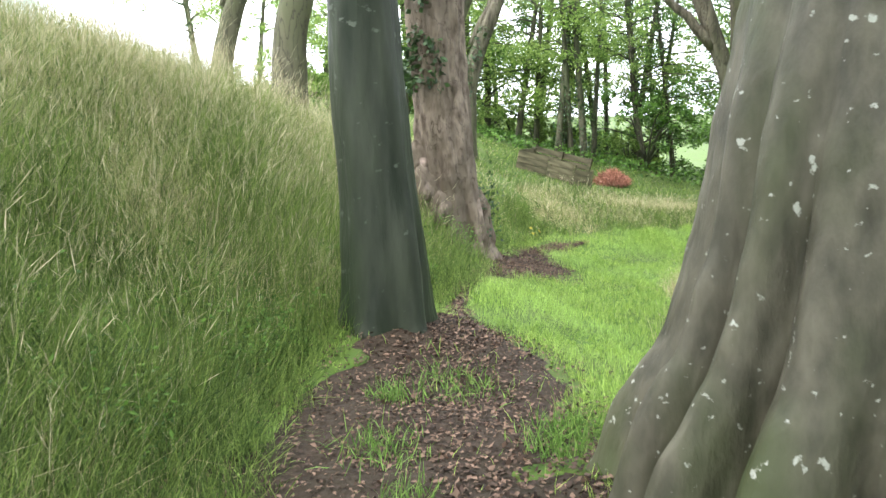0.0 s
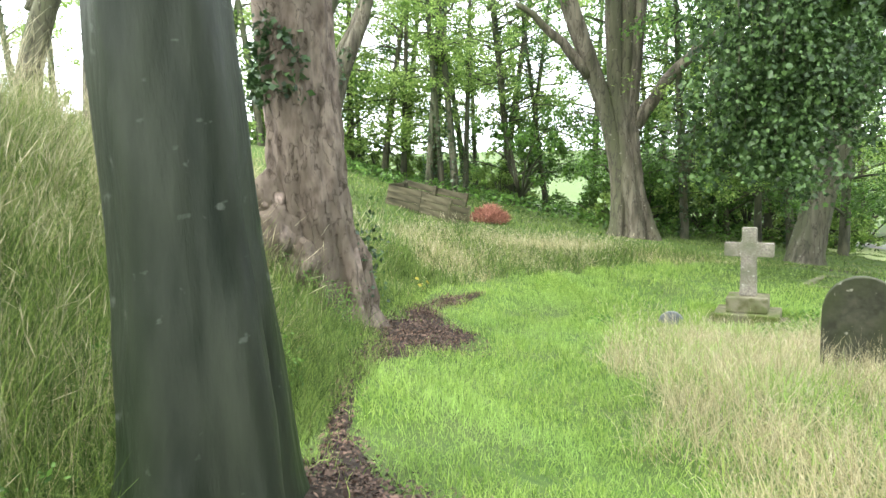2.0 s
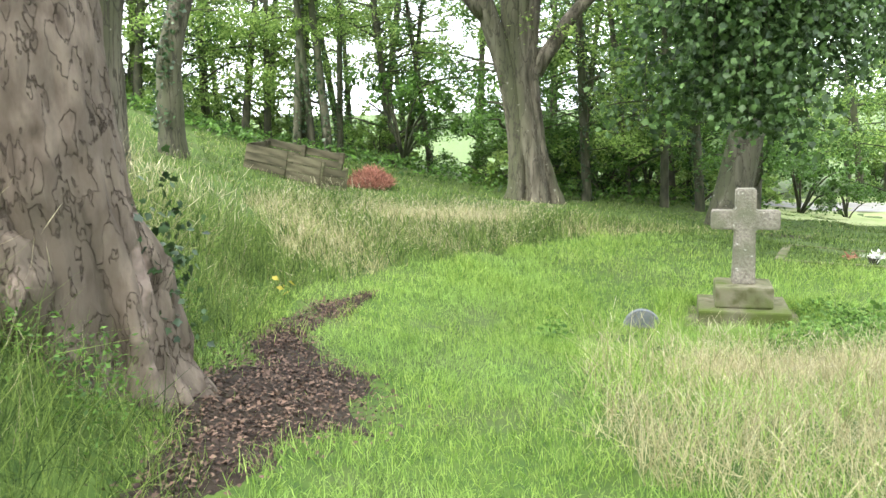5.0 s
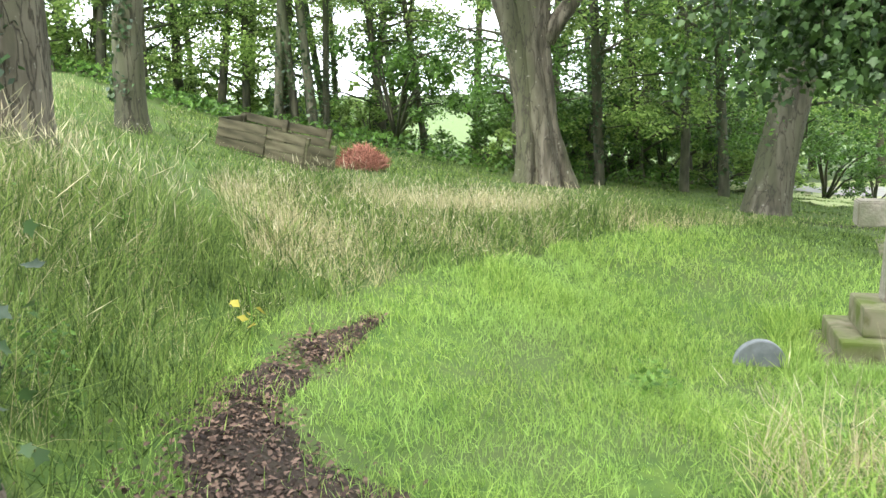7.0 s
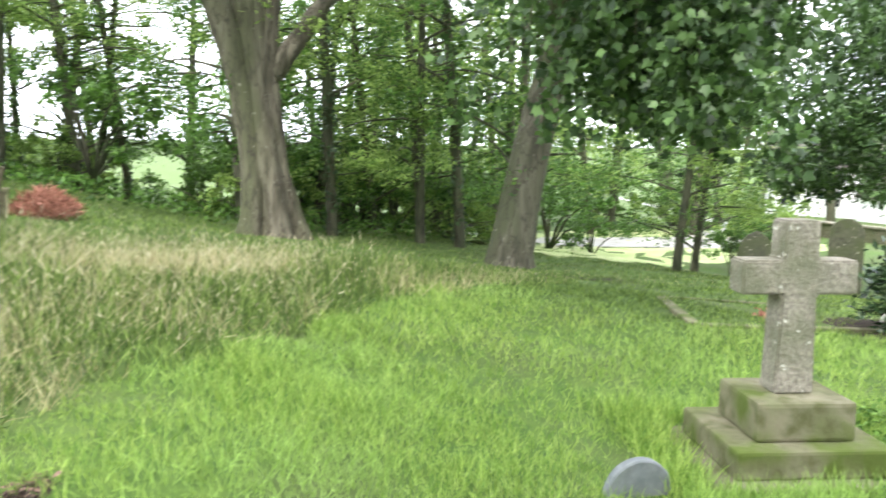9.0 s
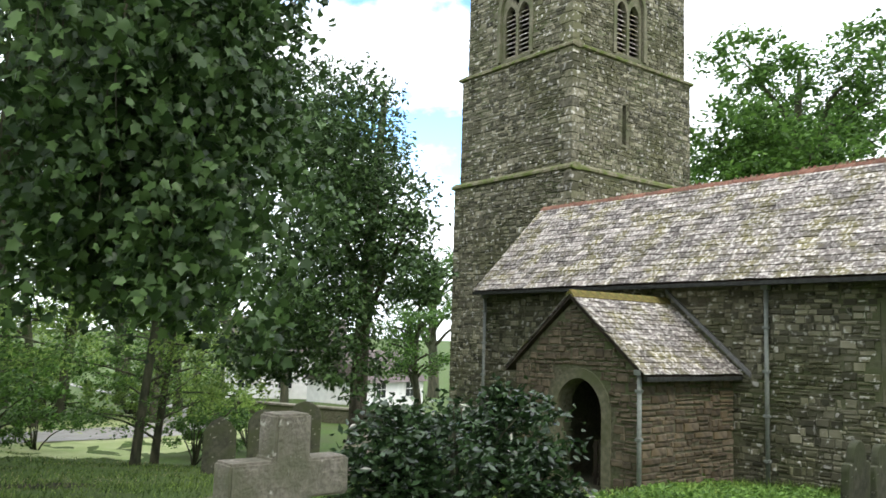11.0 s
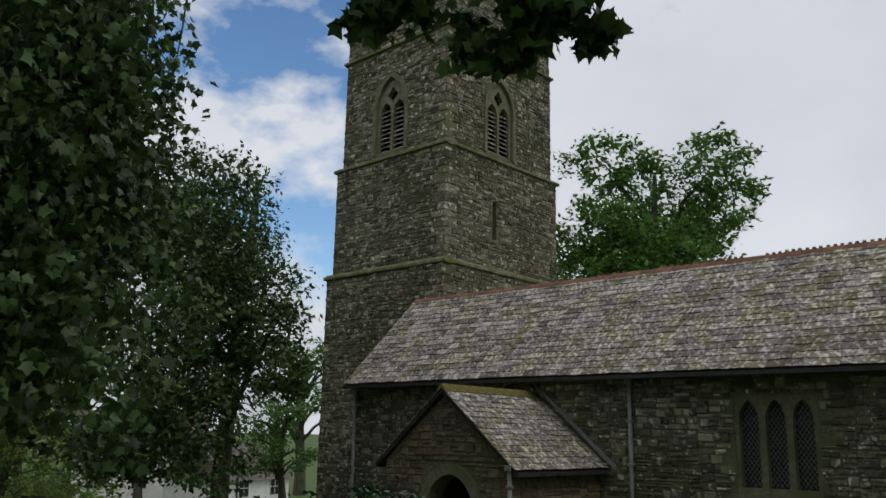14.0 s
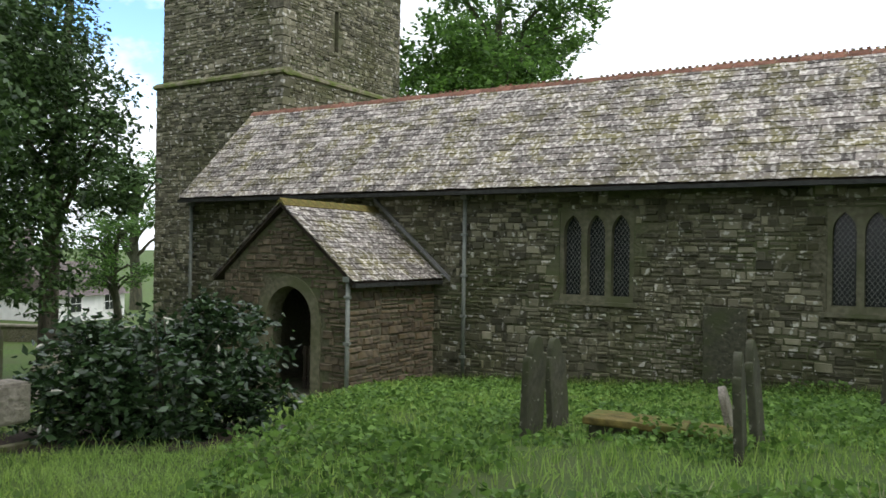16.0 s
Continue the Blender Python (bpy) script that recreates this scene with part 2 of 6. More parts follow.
M_RENDER = material("white_render", (0.72, 0.72, 0.70), (0.82, 0.82, 0.80), 3, 0.9, 0.1)
M_TILE = material("dark_roof_tile", (0.10, 0.085, 0.08), (0.18, 0.15, 0.14), 6, 0.9, 0.4)
M_FIELD = material("far_field", (0.30, 0.38, 0.14), (0.44, 0.48, 0.24), 0.8, 0.95, 0.3)
M_ROAD = material("pale_lane", (0.30, 0.29, 0.27), (0.38, 0.37, 0.34), 3, 0.9, 0.2)
M_LEDGER = material("moss_crust", (0.08, 0.068, 0.02), (0.21, 0.165, 0.05), 9, 0.95, 0.8, c3=(0.12, 0.13, 0.03), scale3=3)
M_FLOWER = material("white_petal", (0.75, 0.75, 0.7), (0.85, 0.85, 0.8), 5, 0.7, 0)
M_YELLOW = material("yellow_leaf", (0.32, 0.30, 0.04), (0.46, 0.40, 0.08), 5, 0.6, 0, translucent=0.3)

# ---- geometry helpers ----


def mesh_from(name, verts, faces, mat, smooth=False):
    me = bpy.data.meshes.new(name)
    me.from_pydata([tuple(v) for v in verts], [], faces)
    me.materials.append(mat)
    if smooth:
        me.shade_smooth()
    me.update()
    return me


def mesh_np(name, verts, quads_or_tris, mat, smooth=False):
    """A large mesh from numpy arrays: verts (n, 3), faces (m, k)."""
    me = bpy.data.meshes.new(name)
    m, k = quads_or_tris.shape
    me.vertices.add(len(verts))
    me.vertices.foreach_set("co", np.ascontiguousarray(verts, dtype=np.float32).ravel())
    me.loops.add(m * k)
    me.loops.foreach_set("vertex_index", np.ascontiguousarray(quads_or_tris, dtype=np.int32).ravel())
    me.polygons.add(m)
    me.polygons.foreach_set("loop_start", np.arange(0, m * k, k, dtype=np.int32))
    me.materials.append(mat)
    me.update(calc_edges=True)
    if smooth:
        me.shade_smooth()
    return me


def part(name, bm, mat, parent, label=""):
    me = bpy.data.meshes.new(name)
    bm.to_mesh(me)
    bm.free()
    me.materials.append(mat)
    ob = new(name, me)
    ob.parent = parent
    return tagged(ob, label)


def part_mesh(name, me, parent, label="", kind=""):
    ob = new(name, me)
    ob.parent = parent
    return tagged(ob, label, kind=kind)


def thing(name, m, label, category, group="", kind=""):
    ob = new(name)
    ob.matrix_world = m
    return tagged(ob, label, category, group, kind)


def box_bm(x0, x1, y0, y1, z0, z1, bevel=0.0, bm=None):
    bm = bm or bmesh.new()
    got = bmesh.ops.create_cube(bm, size=1.0, matrix=Matrix.Translation(((x0 + x1) / 2, (y0 + y1) / 2, (z0 + z1) / 2)) @ Matrix.Diagonal((x1 - x0, y1 - y0, z1 - z0, 1)))
    if bevel:
        edges = {e for v in got["verts"] for e in v.link_edges}
        bmesh.ops.bevel(bm, geom=list(edges), offset=bevel, segments=2, affect="EDGES", profile=0.6)
    return bm


def prism_bm(outline, y0, y1, bm=None):
    """A solid of a closed outline in x and z, drawn out from y0 to y1."""
    bm = bm or bmesh.new()
    a = [bm.verts.new((x, y0, z)) for x, z in outline]
    b = [bm.verts.new((x, y1, z)) for x, z in outline]
    bm.faces.new(a)
    bm.faces.new(b[::-1])
    for i in range(len(a)):
        j = (i + 1) % len(a)
        bm.faces.new((a[j], a[i], b[i], b[j]))
    bmesh.ops.recalc_face_normals(bm, faces=bm.faces)
    return bm


def rot_rows(rng, n, tilt):
    """n random turns about z with a lean of up to tilt radians, as (right, up, normal) rows."""
    a = rng.uniform(0, 2 * np.pi, n)
    t = rng.uniform(0, tilt, n)
    b = rng.uniform(0, 2 * np.pi, n)
    up = np.stack([np.sin(t) * np.cos(b), np.sin(t) * np.sin(b), np.cos(t)], 1)
    side = np.stack([np.cos(a), np.sin(a), np.zeros(n)], 1)
    side -= up * (side * up).sum(1)[:, None]
    side /= np.linalg.norm(side, axis=1)[:, None]
    return side, up, np.cross(side, up)


def blades(rng, base, height, width, lean, mat, name):
    """Grass: each blade a bent, tapering strip of three levels."""
    n = len(base)
    side, up, nor = rot_rows(rng, n, lean)
    bend = (rng.uniform(0.1, 0.55 + 0.5 * (lean > 0.8), n) * height)[:, None] * nor
    h, w = height[:, None], width[:, None]
    v = np.empty((n, 5, 3))
    v[:, 0], v[:, 1] = base - side * w / 2, base + side * w / 2
    mid = base + up * h * 0.55 + bend * 0.3
    v[:, 2], v[:, 3] = mid - side * w * 0.4, mid + side * w * 0.4
    v[:, 4] = base + up * h * 0.95 + bend
    i = np.arange(n)[:, None] * 5
    f = np.concatenate([i + [0, 1, 3], i + [0, 3, 2], i + [2, 3, 4]], 0)
    return mesh_np(name, v.reshape(-1, 3), f, mat)


def seed_heads(rng, base, height, mat, name):
    """Flowering grass: a thin stalk with a slender spindle at its top."""
    n = len(base)
    side, up, nor = rot_rows(rng, n, 0.6)
    h = height[:, None]
    bend = nor * h * rng.uniform(0.1, 0.6, (n, 1)) - [0, 0, 0.06]
    top = base + up * h + bend
    neck = base + up * h * 0.78 + bend * 0.6
    midh = neck * 0.55 + top * 0.45
    wide = rng.uniform(0.0012, 0.0028, (n, 1)) * np.clip(np.hypot(base[:, :1] - 0.5, base[:, 1:2] - 6) / 6, 0.8, 1.8)
    v = np.stack([base - side * 0.0014, base + side * 0.0014, neck, midh - side * wide, midh + side * wide, top, midh - nor * wide, midh + nor * wide], 1)
    i = np.arange(n)[:, None] * 8
    f = np.concatenate([i + [0, 1, 2], i + [2, 4, 3], i + [3, 4, 5], i + [2, 7, 6], i + [6, 7, 5]], 0)
    return mesh_np(name, v.reshape(-1, 3), f, mat)


def leaf_verts(rng, pts, size, droop=0.6, width=0.55, up_bias=0.6):
    """Leaves as folded diamonds of four points."""
    n = len(pts)
    d = rng.normal(size=(n, 3))
    d[:, 2] = d[:, 2] * 0.5 - droop
    d /= np.linalg.norm(d, axis=1)[:, None]
    r = rng.normal(size=(n, 3))
    r[:, 2] *= 1 - up_bias
    s = r - d * (r * d).sum(1)[:, None]
    s /= np.linalg.norm(s, axis=1)[:, None]
    nn = np.cross(d, s)
    L = (size * rng.uniform(0.6, 1.25, n))[:, None]
    mid = pts + d * L * 0.45
    v = np.stack([pts, mid + s * L * width / 2 + nn * L * 0.08, pts + d * L, mid - s * L * width / 2 + nn * L * 0.08], 1)
    return v.reshape(-1, 3)


def leaf_mesh(name, rng, pts, size, mat, droop=0.6, width=0.55, up_bias=0.6):
    v = leaf_verts(rng, pts, size, droop, width, up_bias)
    i = np.arange(len(pts))[:, None] * 4
    f = np.concatenate([i + [0, 1, 2], i + [0, 2, 3]], 0)
    return mesh_np(name, v, f, mat)


LOBES = ((0, 0), (0.36, 0.0), (0.29, 0.22), (0.56, 0.46), (0.28, 0.56), (0, 1.0), (-0.28, 0.56), (-0.56, 0.46), (-0.29, 0.22), (-0.36, 0.0))


def lobed_mesh(name, rng, pts, size, mat, droop=0.6):
    """Five-lobed leaves, each a fan of ten corners round its middle, slightly cupped."""
    n = len(pts)
    d = rng.normal(size=(n, 3))
    d[:, 2] = d[:, 2] * 0.5 - droop
    d /= np.linalg.norm(d, axis=1)[:, None]
    r = rng.normal(size=(n, 3))
    s = r - d * (r * d).sum(1)[:, None]
    s /= np.linalg.norm(s, axis=1)[:, None]
    nn = np.cross(d, s)
    L = (size * rng.uniform(0.65, 1.2, n))[:, None]
    rows = [pts + d * L * 0.4]
    for a, b in LOBES:
        rows.append(pts + s * L * a + d * L * b + nn * L * (0.22 * abs(a) + 0.05 * b))
    v = np.stack(rows, 1)
    k = len(LOBES)
    i = np.arange(n)[:, None] * (k + 1)
    f = np.concatenate([i + [0, 1 + j, 1 + (j + 1) % k] for j in range(k)], 0)
    return mesh_np(name, v.reshape(-1, 3), f, mat)


def tube_data(points, radii, seg=14, flute=0.0, lobes=5, flare=None, seed=0, rough=0.0, crease=0.0):
    """Rings round a bent line: (verts, faces). flute: depth of the ribs; flare: rings near the foot widened into roots."""
    pts = [Vector(p) for p in points]
    verts, faces = [], []
    ref = Vector((1, 0, 0))
    for i, p in enumerate(pts):
        d = (pts[min(i + 1, len(pts) - 1)] - pts[max(i - 1, 0)]).normalized()
        a = (ref - d * ref.dot(d))
        if a.length < 0.1:
            a = Vector((0, 1, 0)) - d * d.y
        a.normalize()
        b = d.cross(a)
        for k in range(seg):
            t = 2 * math.pi * k / seg
            rr = radii[i]
            if flute:
                rr *= 1 + flute * (1.2 * abs(math.sin(lobes * t / 2 + seed + 0.012 * i * 60 / len(pts))) - 0.7 + 0.4 * math.sin((lobes // 2 + 1) * t + 2.1 * seed))
                rr *= 1 + 0.06 * noise.noise(Vector((math.cos(t) * 1.5 + seed, math.sin(t) * 1.5, p.z * 1.2)))
            if rough:
                rr *= 1 + rough * noise.noise(Vector((math.cos(t) * 4 + seed, math.sin(t) * 4, p.z * 3))) + 0.5 * rough * noise.noise(Vector((math.cos(t) * 11, math.sin(t) * 11 + seed, p.z * 7)))
            if crease:
                h = i / (len(pts) - 1)
                tw = t + 0.35 * math.sin(2 * t + seed) + 0.2 * math.sin(5 * t + 2 * seed) + 0.25 * h * math.sin(3 * t)
                c = abs(math.sin(lobes * tw / 2))
                rr *= 1 + (crease * max(0.0, 1 - h * 1.7) + 0.03) * (c ** 0.55 - 0.75)
            if flare:
                f = flare(i / (len(pts) - 1), t)
                rr *= f
            verts.append(p + a * (rr * math.cos(t)) + b * (rr * math.sin(t)))
        if i:
            o0, o1 = (i - 1) * seg, i * seg
            for k in range(seg):
                j = (k + 1) % seg
                faces.append((o0 + k, o0 + j, o1 + j, o1 + k))
    faces.append(tuple(range(seg))[::-1])
    faces.append(tuple(range((len(pts) - 1) * seg, len(pts) * seg)))
    return verts, faces


def joined(datas):
    v, f = [], []
    for vv, ff in datas:
        o = len(v)
        v += list(vv)
        f += [tuple(i + o for i in x) for x in ff]
    return v, f


def bent(a, b, n, sag=0.0, wob=0.0, seed=0):
    a, b = Vector(a), Vector(b)
    r = random.Random(seed)
    out = []
    for i in range(n + 1):
        t = i / n
        p = a.lerp(b, t)
        p.z += sag * 4 * t * (1 - t)
        if 0 < i < n:
            p += Vector((r.uniform(-1, 1), r.uniform(-1, 1), r.uniform(-0.5, 0.5))) * wob
        out.append(p)
    return out

# ---- ground ----


def ease(v, a, b):
    t = np.clip((v - a) / (b - a), 0, 1)
    return t * t * (3 - 2 * t)


def bank_edge(y):
    """The x of the bank's foot beside the path."""
    return np.interp(y, [-30, 5.0, 6.4, 8, 9.5, 11, 12, 13.5, 15, 17, 40], [-1.1, -1.0, -0.6, -0.12, 0.25, 0.5, 0.75, 1.1, 1.6, 1.7, 1.2])


def ground_z(x, y):
    """The height of the ground: a lawn that falls to the church, a hollow in it and the steep bank beside the path."""
    x, y = np.asarray(x, float), np.asarray(y, float)
    z = 0.54 - 0.1 * np.clip(x, 0, 24)
    z = z - 0.55 * np.exp(-((x - 4.6) ** 2 / 12 + (y - 13.4) ** 2 / 9)) - 0.42 * np.exp(-((x - 1.9) ** 2 / 1.4 + (y - 9.2) ** 2 / 12))
    z = z - 0.035 * np.clip(x - 8, 0, 16) * ease(y, 11.5, 13.5) - 0.004 * np.clip(x - 12, 0, 12) * (1 - ease(y, 10.0, 12.0))
    s = np.clip(bank_edge(y) - x, 0, None)
    slope = np.interp(y, [-30, 8, 11, 14, 18, 25], [0.8, 0.8, 0.66, 0.42, 0.17, 0.11])
    run = np.minimum(s, 3.0) - 0.2 * (1 - np.exp(-s / 0.2)) + 0.5 * np.clip(s - 3.0, 0, 7)
    z = z + slope * run
    z = z + (0.135 * np.clip(y - 25.5, 0, 7.1) + 0.04 * np.clip(y - 32.6, 0, 10)) * np.clip((10 - x) / 11, 0, 1)
    # rises round the feet of the two beeches
    z = z + 0.18 * np.exp(-((x - 1.7) ** 2 + (y - 3.4) ** 2) / 1.1) + 0.19 * np.exp(-((x + 0.5) ** 2 + (y - 5.9) ** 2) / 0.5)
    roll = np.interp(x, [-4, -1, 2, 4, 7, 10, 14, 18], [0.45, 0.4, 0.1, -0.25, -0.28, -0.3, -0.27, -0.1])
    z = z + roll * ease(y, 17, 25) * np.where(roll < 0, 1 - 0.7 * ease(y, 28.5, 33.5), 1.0)
    z = z - 0.02 * np.clip(x - 24, 0, 60)
    return z


def lumps(x, y):
    return np.array([0.05 * noise.noise(Vector((a * 0.9, b * 0.9, 0.3))) + 0.02 * noise.noise(Vector((a * 3.1, b * 3.1, 1.3))) for a, b in zip(np.ravel(x), np.ravel(y))]).reshape(np.shape(x))


def ground_grid(xs, ys):
    X, Y = np.meshgrid(xs, ys)
    Z = ground_z(X, Y)
    near = (np.abs(X) < 30) & (Y > -12) & (Y < 45)
    Z[near] += lumps(X[near], Y[near])
    v = np.stack([X, Y, Z], -1).reshape(-1, 3)
    w = len(xs)
    i = (np.arange(len(ys) - 1)[:, None] * w + np.arange(w - 1)[None, :]).ravel()[:, None]
    return v, i + [0, 1, w + 1, w]


gx = np.concatenate([[-2500, -800, -250, -90, -50], np.arange(-30, -6, 1.0), np.arange(-6, 10, 0.2), np.arange(10, 30, 0.5), [32, 36, 42, 50, 60, 90, 250, 800, 2500]])
gy = np.concatenate([[-2500, -800, -250, -80, -40, -25], np.arange(-12, -3, 0.7), np.arange(-3, 22, 0.2), np.arange(22, 46, 0.7), [48, 54, 62, 80, 120, 250, 800, 2500]])
gv, gf = ground_grid(gx, gy)
ground = tagged(new("ground", mesh_np("ground", gv, gf, M_GROUND, True)), "grassy churchyard ground with a steep bank beside the path", "ground", kind="structure")


def on_ground(x, y):
    return float(ground_z(x, y)) + float(lumps(np.array([x]), np.array([y]))[0])


PATH = [(-0.15, -4.0, 0.9), (-0.15, 1.0, 0.9), (-0.13, 3.6, 0.92), (-0.05, 4.9, 0.95), (0.1, 5.75, 0.75), (0.1, 6.4, 0.2), (0.1, 7.3, 0.08), (0.2, 8.4, 0.1), (0.46, 9.5, 0.16), (0.74, 10.4, 0.25), (1.08, 11.2, 0.55), (1.42, 11.75, 0.55), (1.3, 12.5, 0.25), (1.42, 13.0, 0.16), (1.9, 13.9, 0.2), (2.1, 14.15, 0.12), (2.5, 14.6, 0.05)]


def path_at(u):
    t = np.linspace(0, 1, len(PATH))
    p = np.array(PATH)
    return np.stack([np.interp(u, t, p[:, k]) for k in range(3)], -1)


def path_depth(x, y):
    """How far inside the bare path a place lies, in metres: above nought on it."""
    u = path_at(np.linspace(0, 1, 120))
    d = u[:, 2][None] - np.hypot(np.ravel(x)[:, None] - u[:, 0][None], np.ravel(y)[:, None] - u[:, 1][None])
    return d.max(1)


def make_path():
    us = np.linspace(0, 1, 260)
    rows = path_at(us)
    dx = np.gradient(rows[:, :2], axis=0)
    dx /= np.linalg.norm(dx, axis=1)[:, None]
    nrm = np.stack([dx[:, 1], -dx[:, 0]], 1)
    cross = np.linspace(-1, 1, 13)
    wob = np.array([noise.noise(Vector((a * 40, 0.5, 0))) for a in us])
    wob2 = np.array([noise.noise(Vector((a * 40, 7.5, 0))) for a in us])
    v = []
    for k, c in enumerate(cross):
        wide = rows[:, 2] * 1.2 * (1 + 0.35 * (wob if c < 0 else wob2))
        xy = rows[:, :2] + nrm * (c * wide)[:, None]
        rise = np.array([0.03 * noise.noise(Vector((a * 2.6, b * 2.6, 4.0))) for a, b in xy])
        z = ground_z(xy[:, 0], xy[:, 1]) + lumps(xy[:, 0], xy[:, 1]) + 0.02 - 0.06 * abs(c) ** 3 + rise
        v.append(np.column_stack([xy, z]))
    v = np.stack(v, 1).reshape(-1, 3)
    w = len(cross)
    i = (np.arange(len(us) - 1)[:, None] * w + np.arange(w - 1)[None, :]).ravel()[:, None]
    return mesh_np("path", v, i + [0, 1, w + 1, w], M_LITTER, True)


tagged(new("path", make_path()), "bare trodden earth path strewn with brown leaf litter", "path", kind="structure")

# ---- church ----
CH_Z = 0.0
church = thing("church", pose(21.94, 11.53, CH_Z, 0, 0, -125.74), "old rubble stone church with slate roof, porch and square tower", "church")
stone_jobs = []


def pointed(cx, half, z0, spring, rise, n=7):
    """The outline of an opening with a pointed head, from its lower left corner round."""
    pts = [(cx - half, z0), (cx - half, spring)]
    R = (half * half + rise * rise) / (2 * half)
    a1 = math.asin(min(1, rise / R))
    for i in range(1, n + 1):
        a = a1 * i / n
        pts.append((cx - half + R - R * math.cos(a), spring + R * math.sin(a)))
    right = [(2 * cx - x, z) for x, z in pts[-2::-1]]
    return pts + right


def wall_with_holes(name, outline, holes, y0, y1, mat, parent, label):
    """A thick wall in x and z with openings cut right through it."""
    bm = prism_bm(outline, y0, y1)
    me = bpy.data.meshes.new(name)
    bm.to_mesh(me)
    bm.free()
    me.materials.append(mat)
    ob = new(name, me)
    cutters = []
    for h in holes:
        cb = prism_bm(h, min(y0, y1) - 0.3, max(y0, y1) + 0.3)
        cm = bpy.data.meshes.new("cut")
        cb.to_mesh(cm)
        cb.free()
        c = new("cut", cm)
        cutters.append(c)
        mod = ob.modifiers.new("opening", "BOOLEAN")
        mod.operation, mod.solver, mod.object = "DIFFERENCE", "EXACT", c
    if cutters:
        dg = bpy.context.evaluated_depsgraph_get()
        cut_me = bpy.data.meshes.new_from_object(ob.evaluated_get(dg))
        ob.modifiers.clear()
        ob.data = cut_me
        for c in cutters:
            bpy.data.objects.remove(c)
    ob.parent = parent
    return tagged(ob, label)


def inside(poly, x, z):
    r = False
    for i in range(len(poly)):
        (x1, z1), (x2, z2) = poly[i], poly[i - 1]
        if (z1 > z) != (z2 > z) and x < (x2 - x1) * (z - z1) / (z2 - z1) + x1:
            r = not r
    return r


def rubble(outline, holes, seed, course=(0.07, 0.2), length=(0.11, 0.36), gap=0.024, margin=0.0):
    """Stones of a coursed rubble wall: (x0, x1, z0, z1, depth) in the wall's plane."""
    r = random.Random(seed)
    zs = [p[1] for p in outline]
    xs = [p[0] for p in outline]
    out = []
    lo, hi = min(xs), max(xs)
    left = lo
    while left < hi - 0.05:
        # each stretch of wall keeps its own courses
        right = min(left + r.uniform(0.7, 1.7), hi)
        if hi - right < 0.4:
            right = hi
        z = min(zs) - r.uniform(0, 0.1)
        while z < max(zs) - 0.04:
            h = r.uniform(*course)
            x = left + r.uniform(-0.06, 0.06)
            while x < right - 0.03:
                w = r.uniform(*length) * (1.0 if r.random() > 0.25 else 0.55)
                if right - (x + w) < 0.09:
                    w = right - x + r.uniform(-0.03, 0.05)
                pieces = [(z, h)]
                if h > 0.12 and r.random() < 0.35:
                    q = r.uniform(0.35, 0.62)
                    pieces = [(z, h * q - 0.008), (z + h * q + 0.008, h * (1 - q) - 0.008)]
                for zz, hh in pieces:
                    a, b, c, d = x + gap / 2, x + w - gap / 2, zz + gap / 2, zz + hh - gap / 2
                    a, b, c = max(a, lo + margin), min(b, hi - margin), max(c, min(zs))
                    if b - a < 0.04 or d - c < 0.02:
                        continue
                    probe = [(px, pz) for px in (a + 0.01, (a + b) / 2, b - 0.01) for pz in (c + 0.003, d)]
                    if all(inside(outline, px, pz) for px, pz in probe) and not any(inside(hl, px, pz) for hl in holes for px, pz in probe):
                        out.append((a, b, c, d, r.uniform(0.01, 0.045)))
                x += w
            z += h
        left = right
    return out


def stone_verts(a, b, c, d, dep, r):
    """An uneven block in x and z, its face towards -y, with the face smaller than the root."""
    j = lambda: r.uniform(-0.017, 0.017)
    s = r.uniform(-0.2, 0.2) * (d - c)
    c, d = c + max(s, -0.02), d + min(s, 0.02)
    k = min(0.014, (d - c) * 0.18)
    back = [(a + j(), 0.0, c + j() * 0.6), (b + j(), 0.0, c + j() * 0.6), (b + j(), 0.0, d + j() * 0.6), (a + j(), 0.0, d + j() * 0.6)]
    face = [(a + k + j() * 0.5, -dep, c + k), (b - k + j() * 0.5, -dep - j() * 0.5, c + k), (b - k + j() * 0.5, -dep + j() * 0.5, d - k), (a + k + j() * 0.5, -dep, d - k)]
    return back + face


STONE_FACES = [(4, 5, 6, 7), (0, 1, 5, 4), (1, 2, 6, 5), (2, 3, 7, 6), (3, 0, 4, 7)]


def lay_stones(stones, seed, m, parent, pick, mat_piece, mat_field, limit=300):
    """The stones that pick() takes become pieces of their own, the rest one field. m: from the wall's plane to the parent."""
    r = random.Random(seed)
    near = sorted(stones, key=pick)[:limit]
    keep = set(near)
    fv, ff = [], []
    for st in stones:
        vs = [m @ Vector(v) for v in stone_verts(*st, r)]
        if st in keep:
            c = sum(vs, Vector()) / 8
            stone_jobs.append(([v - c for v in vs], c, mat_piece, parent))
        else:
            o = len(fv)
            fv += vs
            ff += [tuple(o + i for i in f) for f in STONE_FACES]
    if fv:
        part_mesh("stonework", mesh_from("stonework", fv, ff, mat_field), parent, "", "stuff")


EAVE_Z, RIDGE_Y, RIDGE_Z, WEST, EAST = 2.67, 2.4, 5.4, -6.75, 17.0
WINDOWS = [(5.12, 1.54), (10.2, 1.54), (15.2, 1.54)]
LIGHT_Z = (0.47, 1.75, 0.36)


def light_holes(cx, wide):
    w = wide / 3
    return [pointed(cx + (i - 1) * w, w / 2 - 0.065, LIGHT_Z[0], LIGHT_Z[1], LIGHT_Z[2], 5) for i in range(3)]


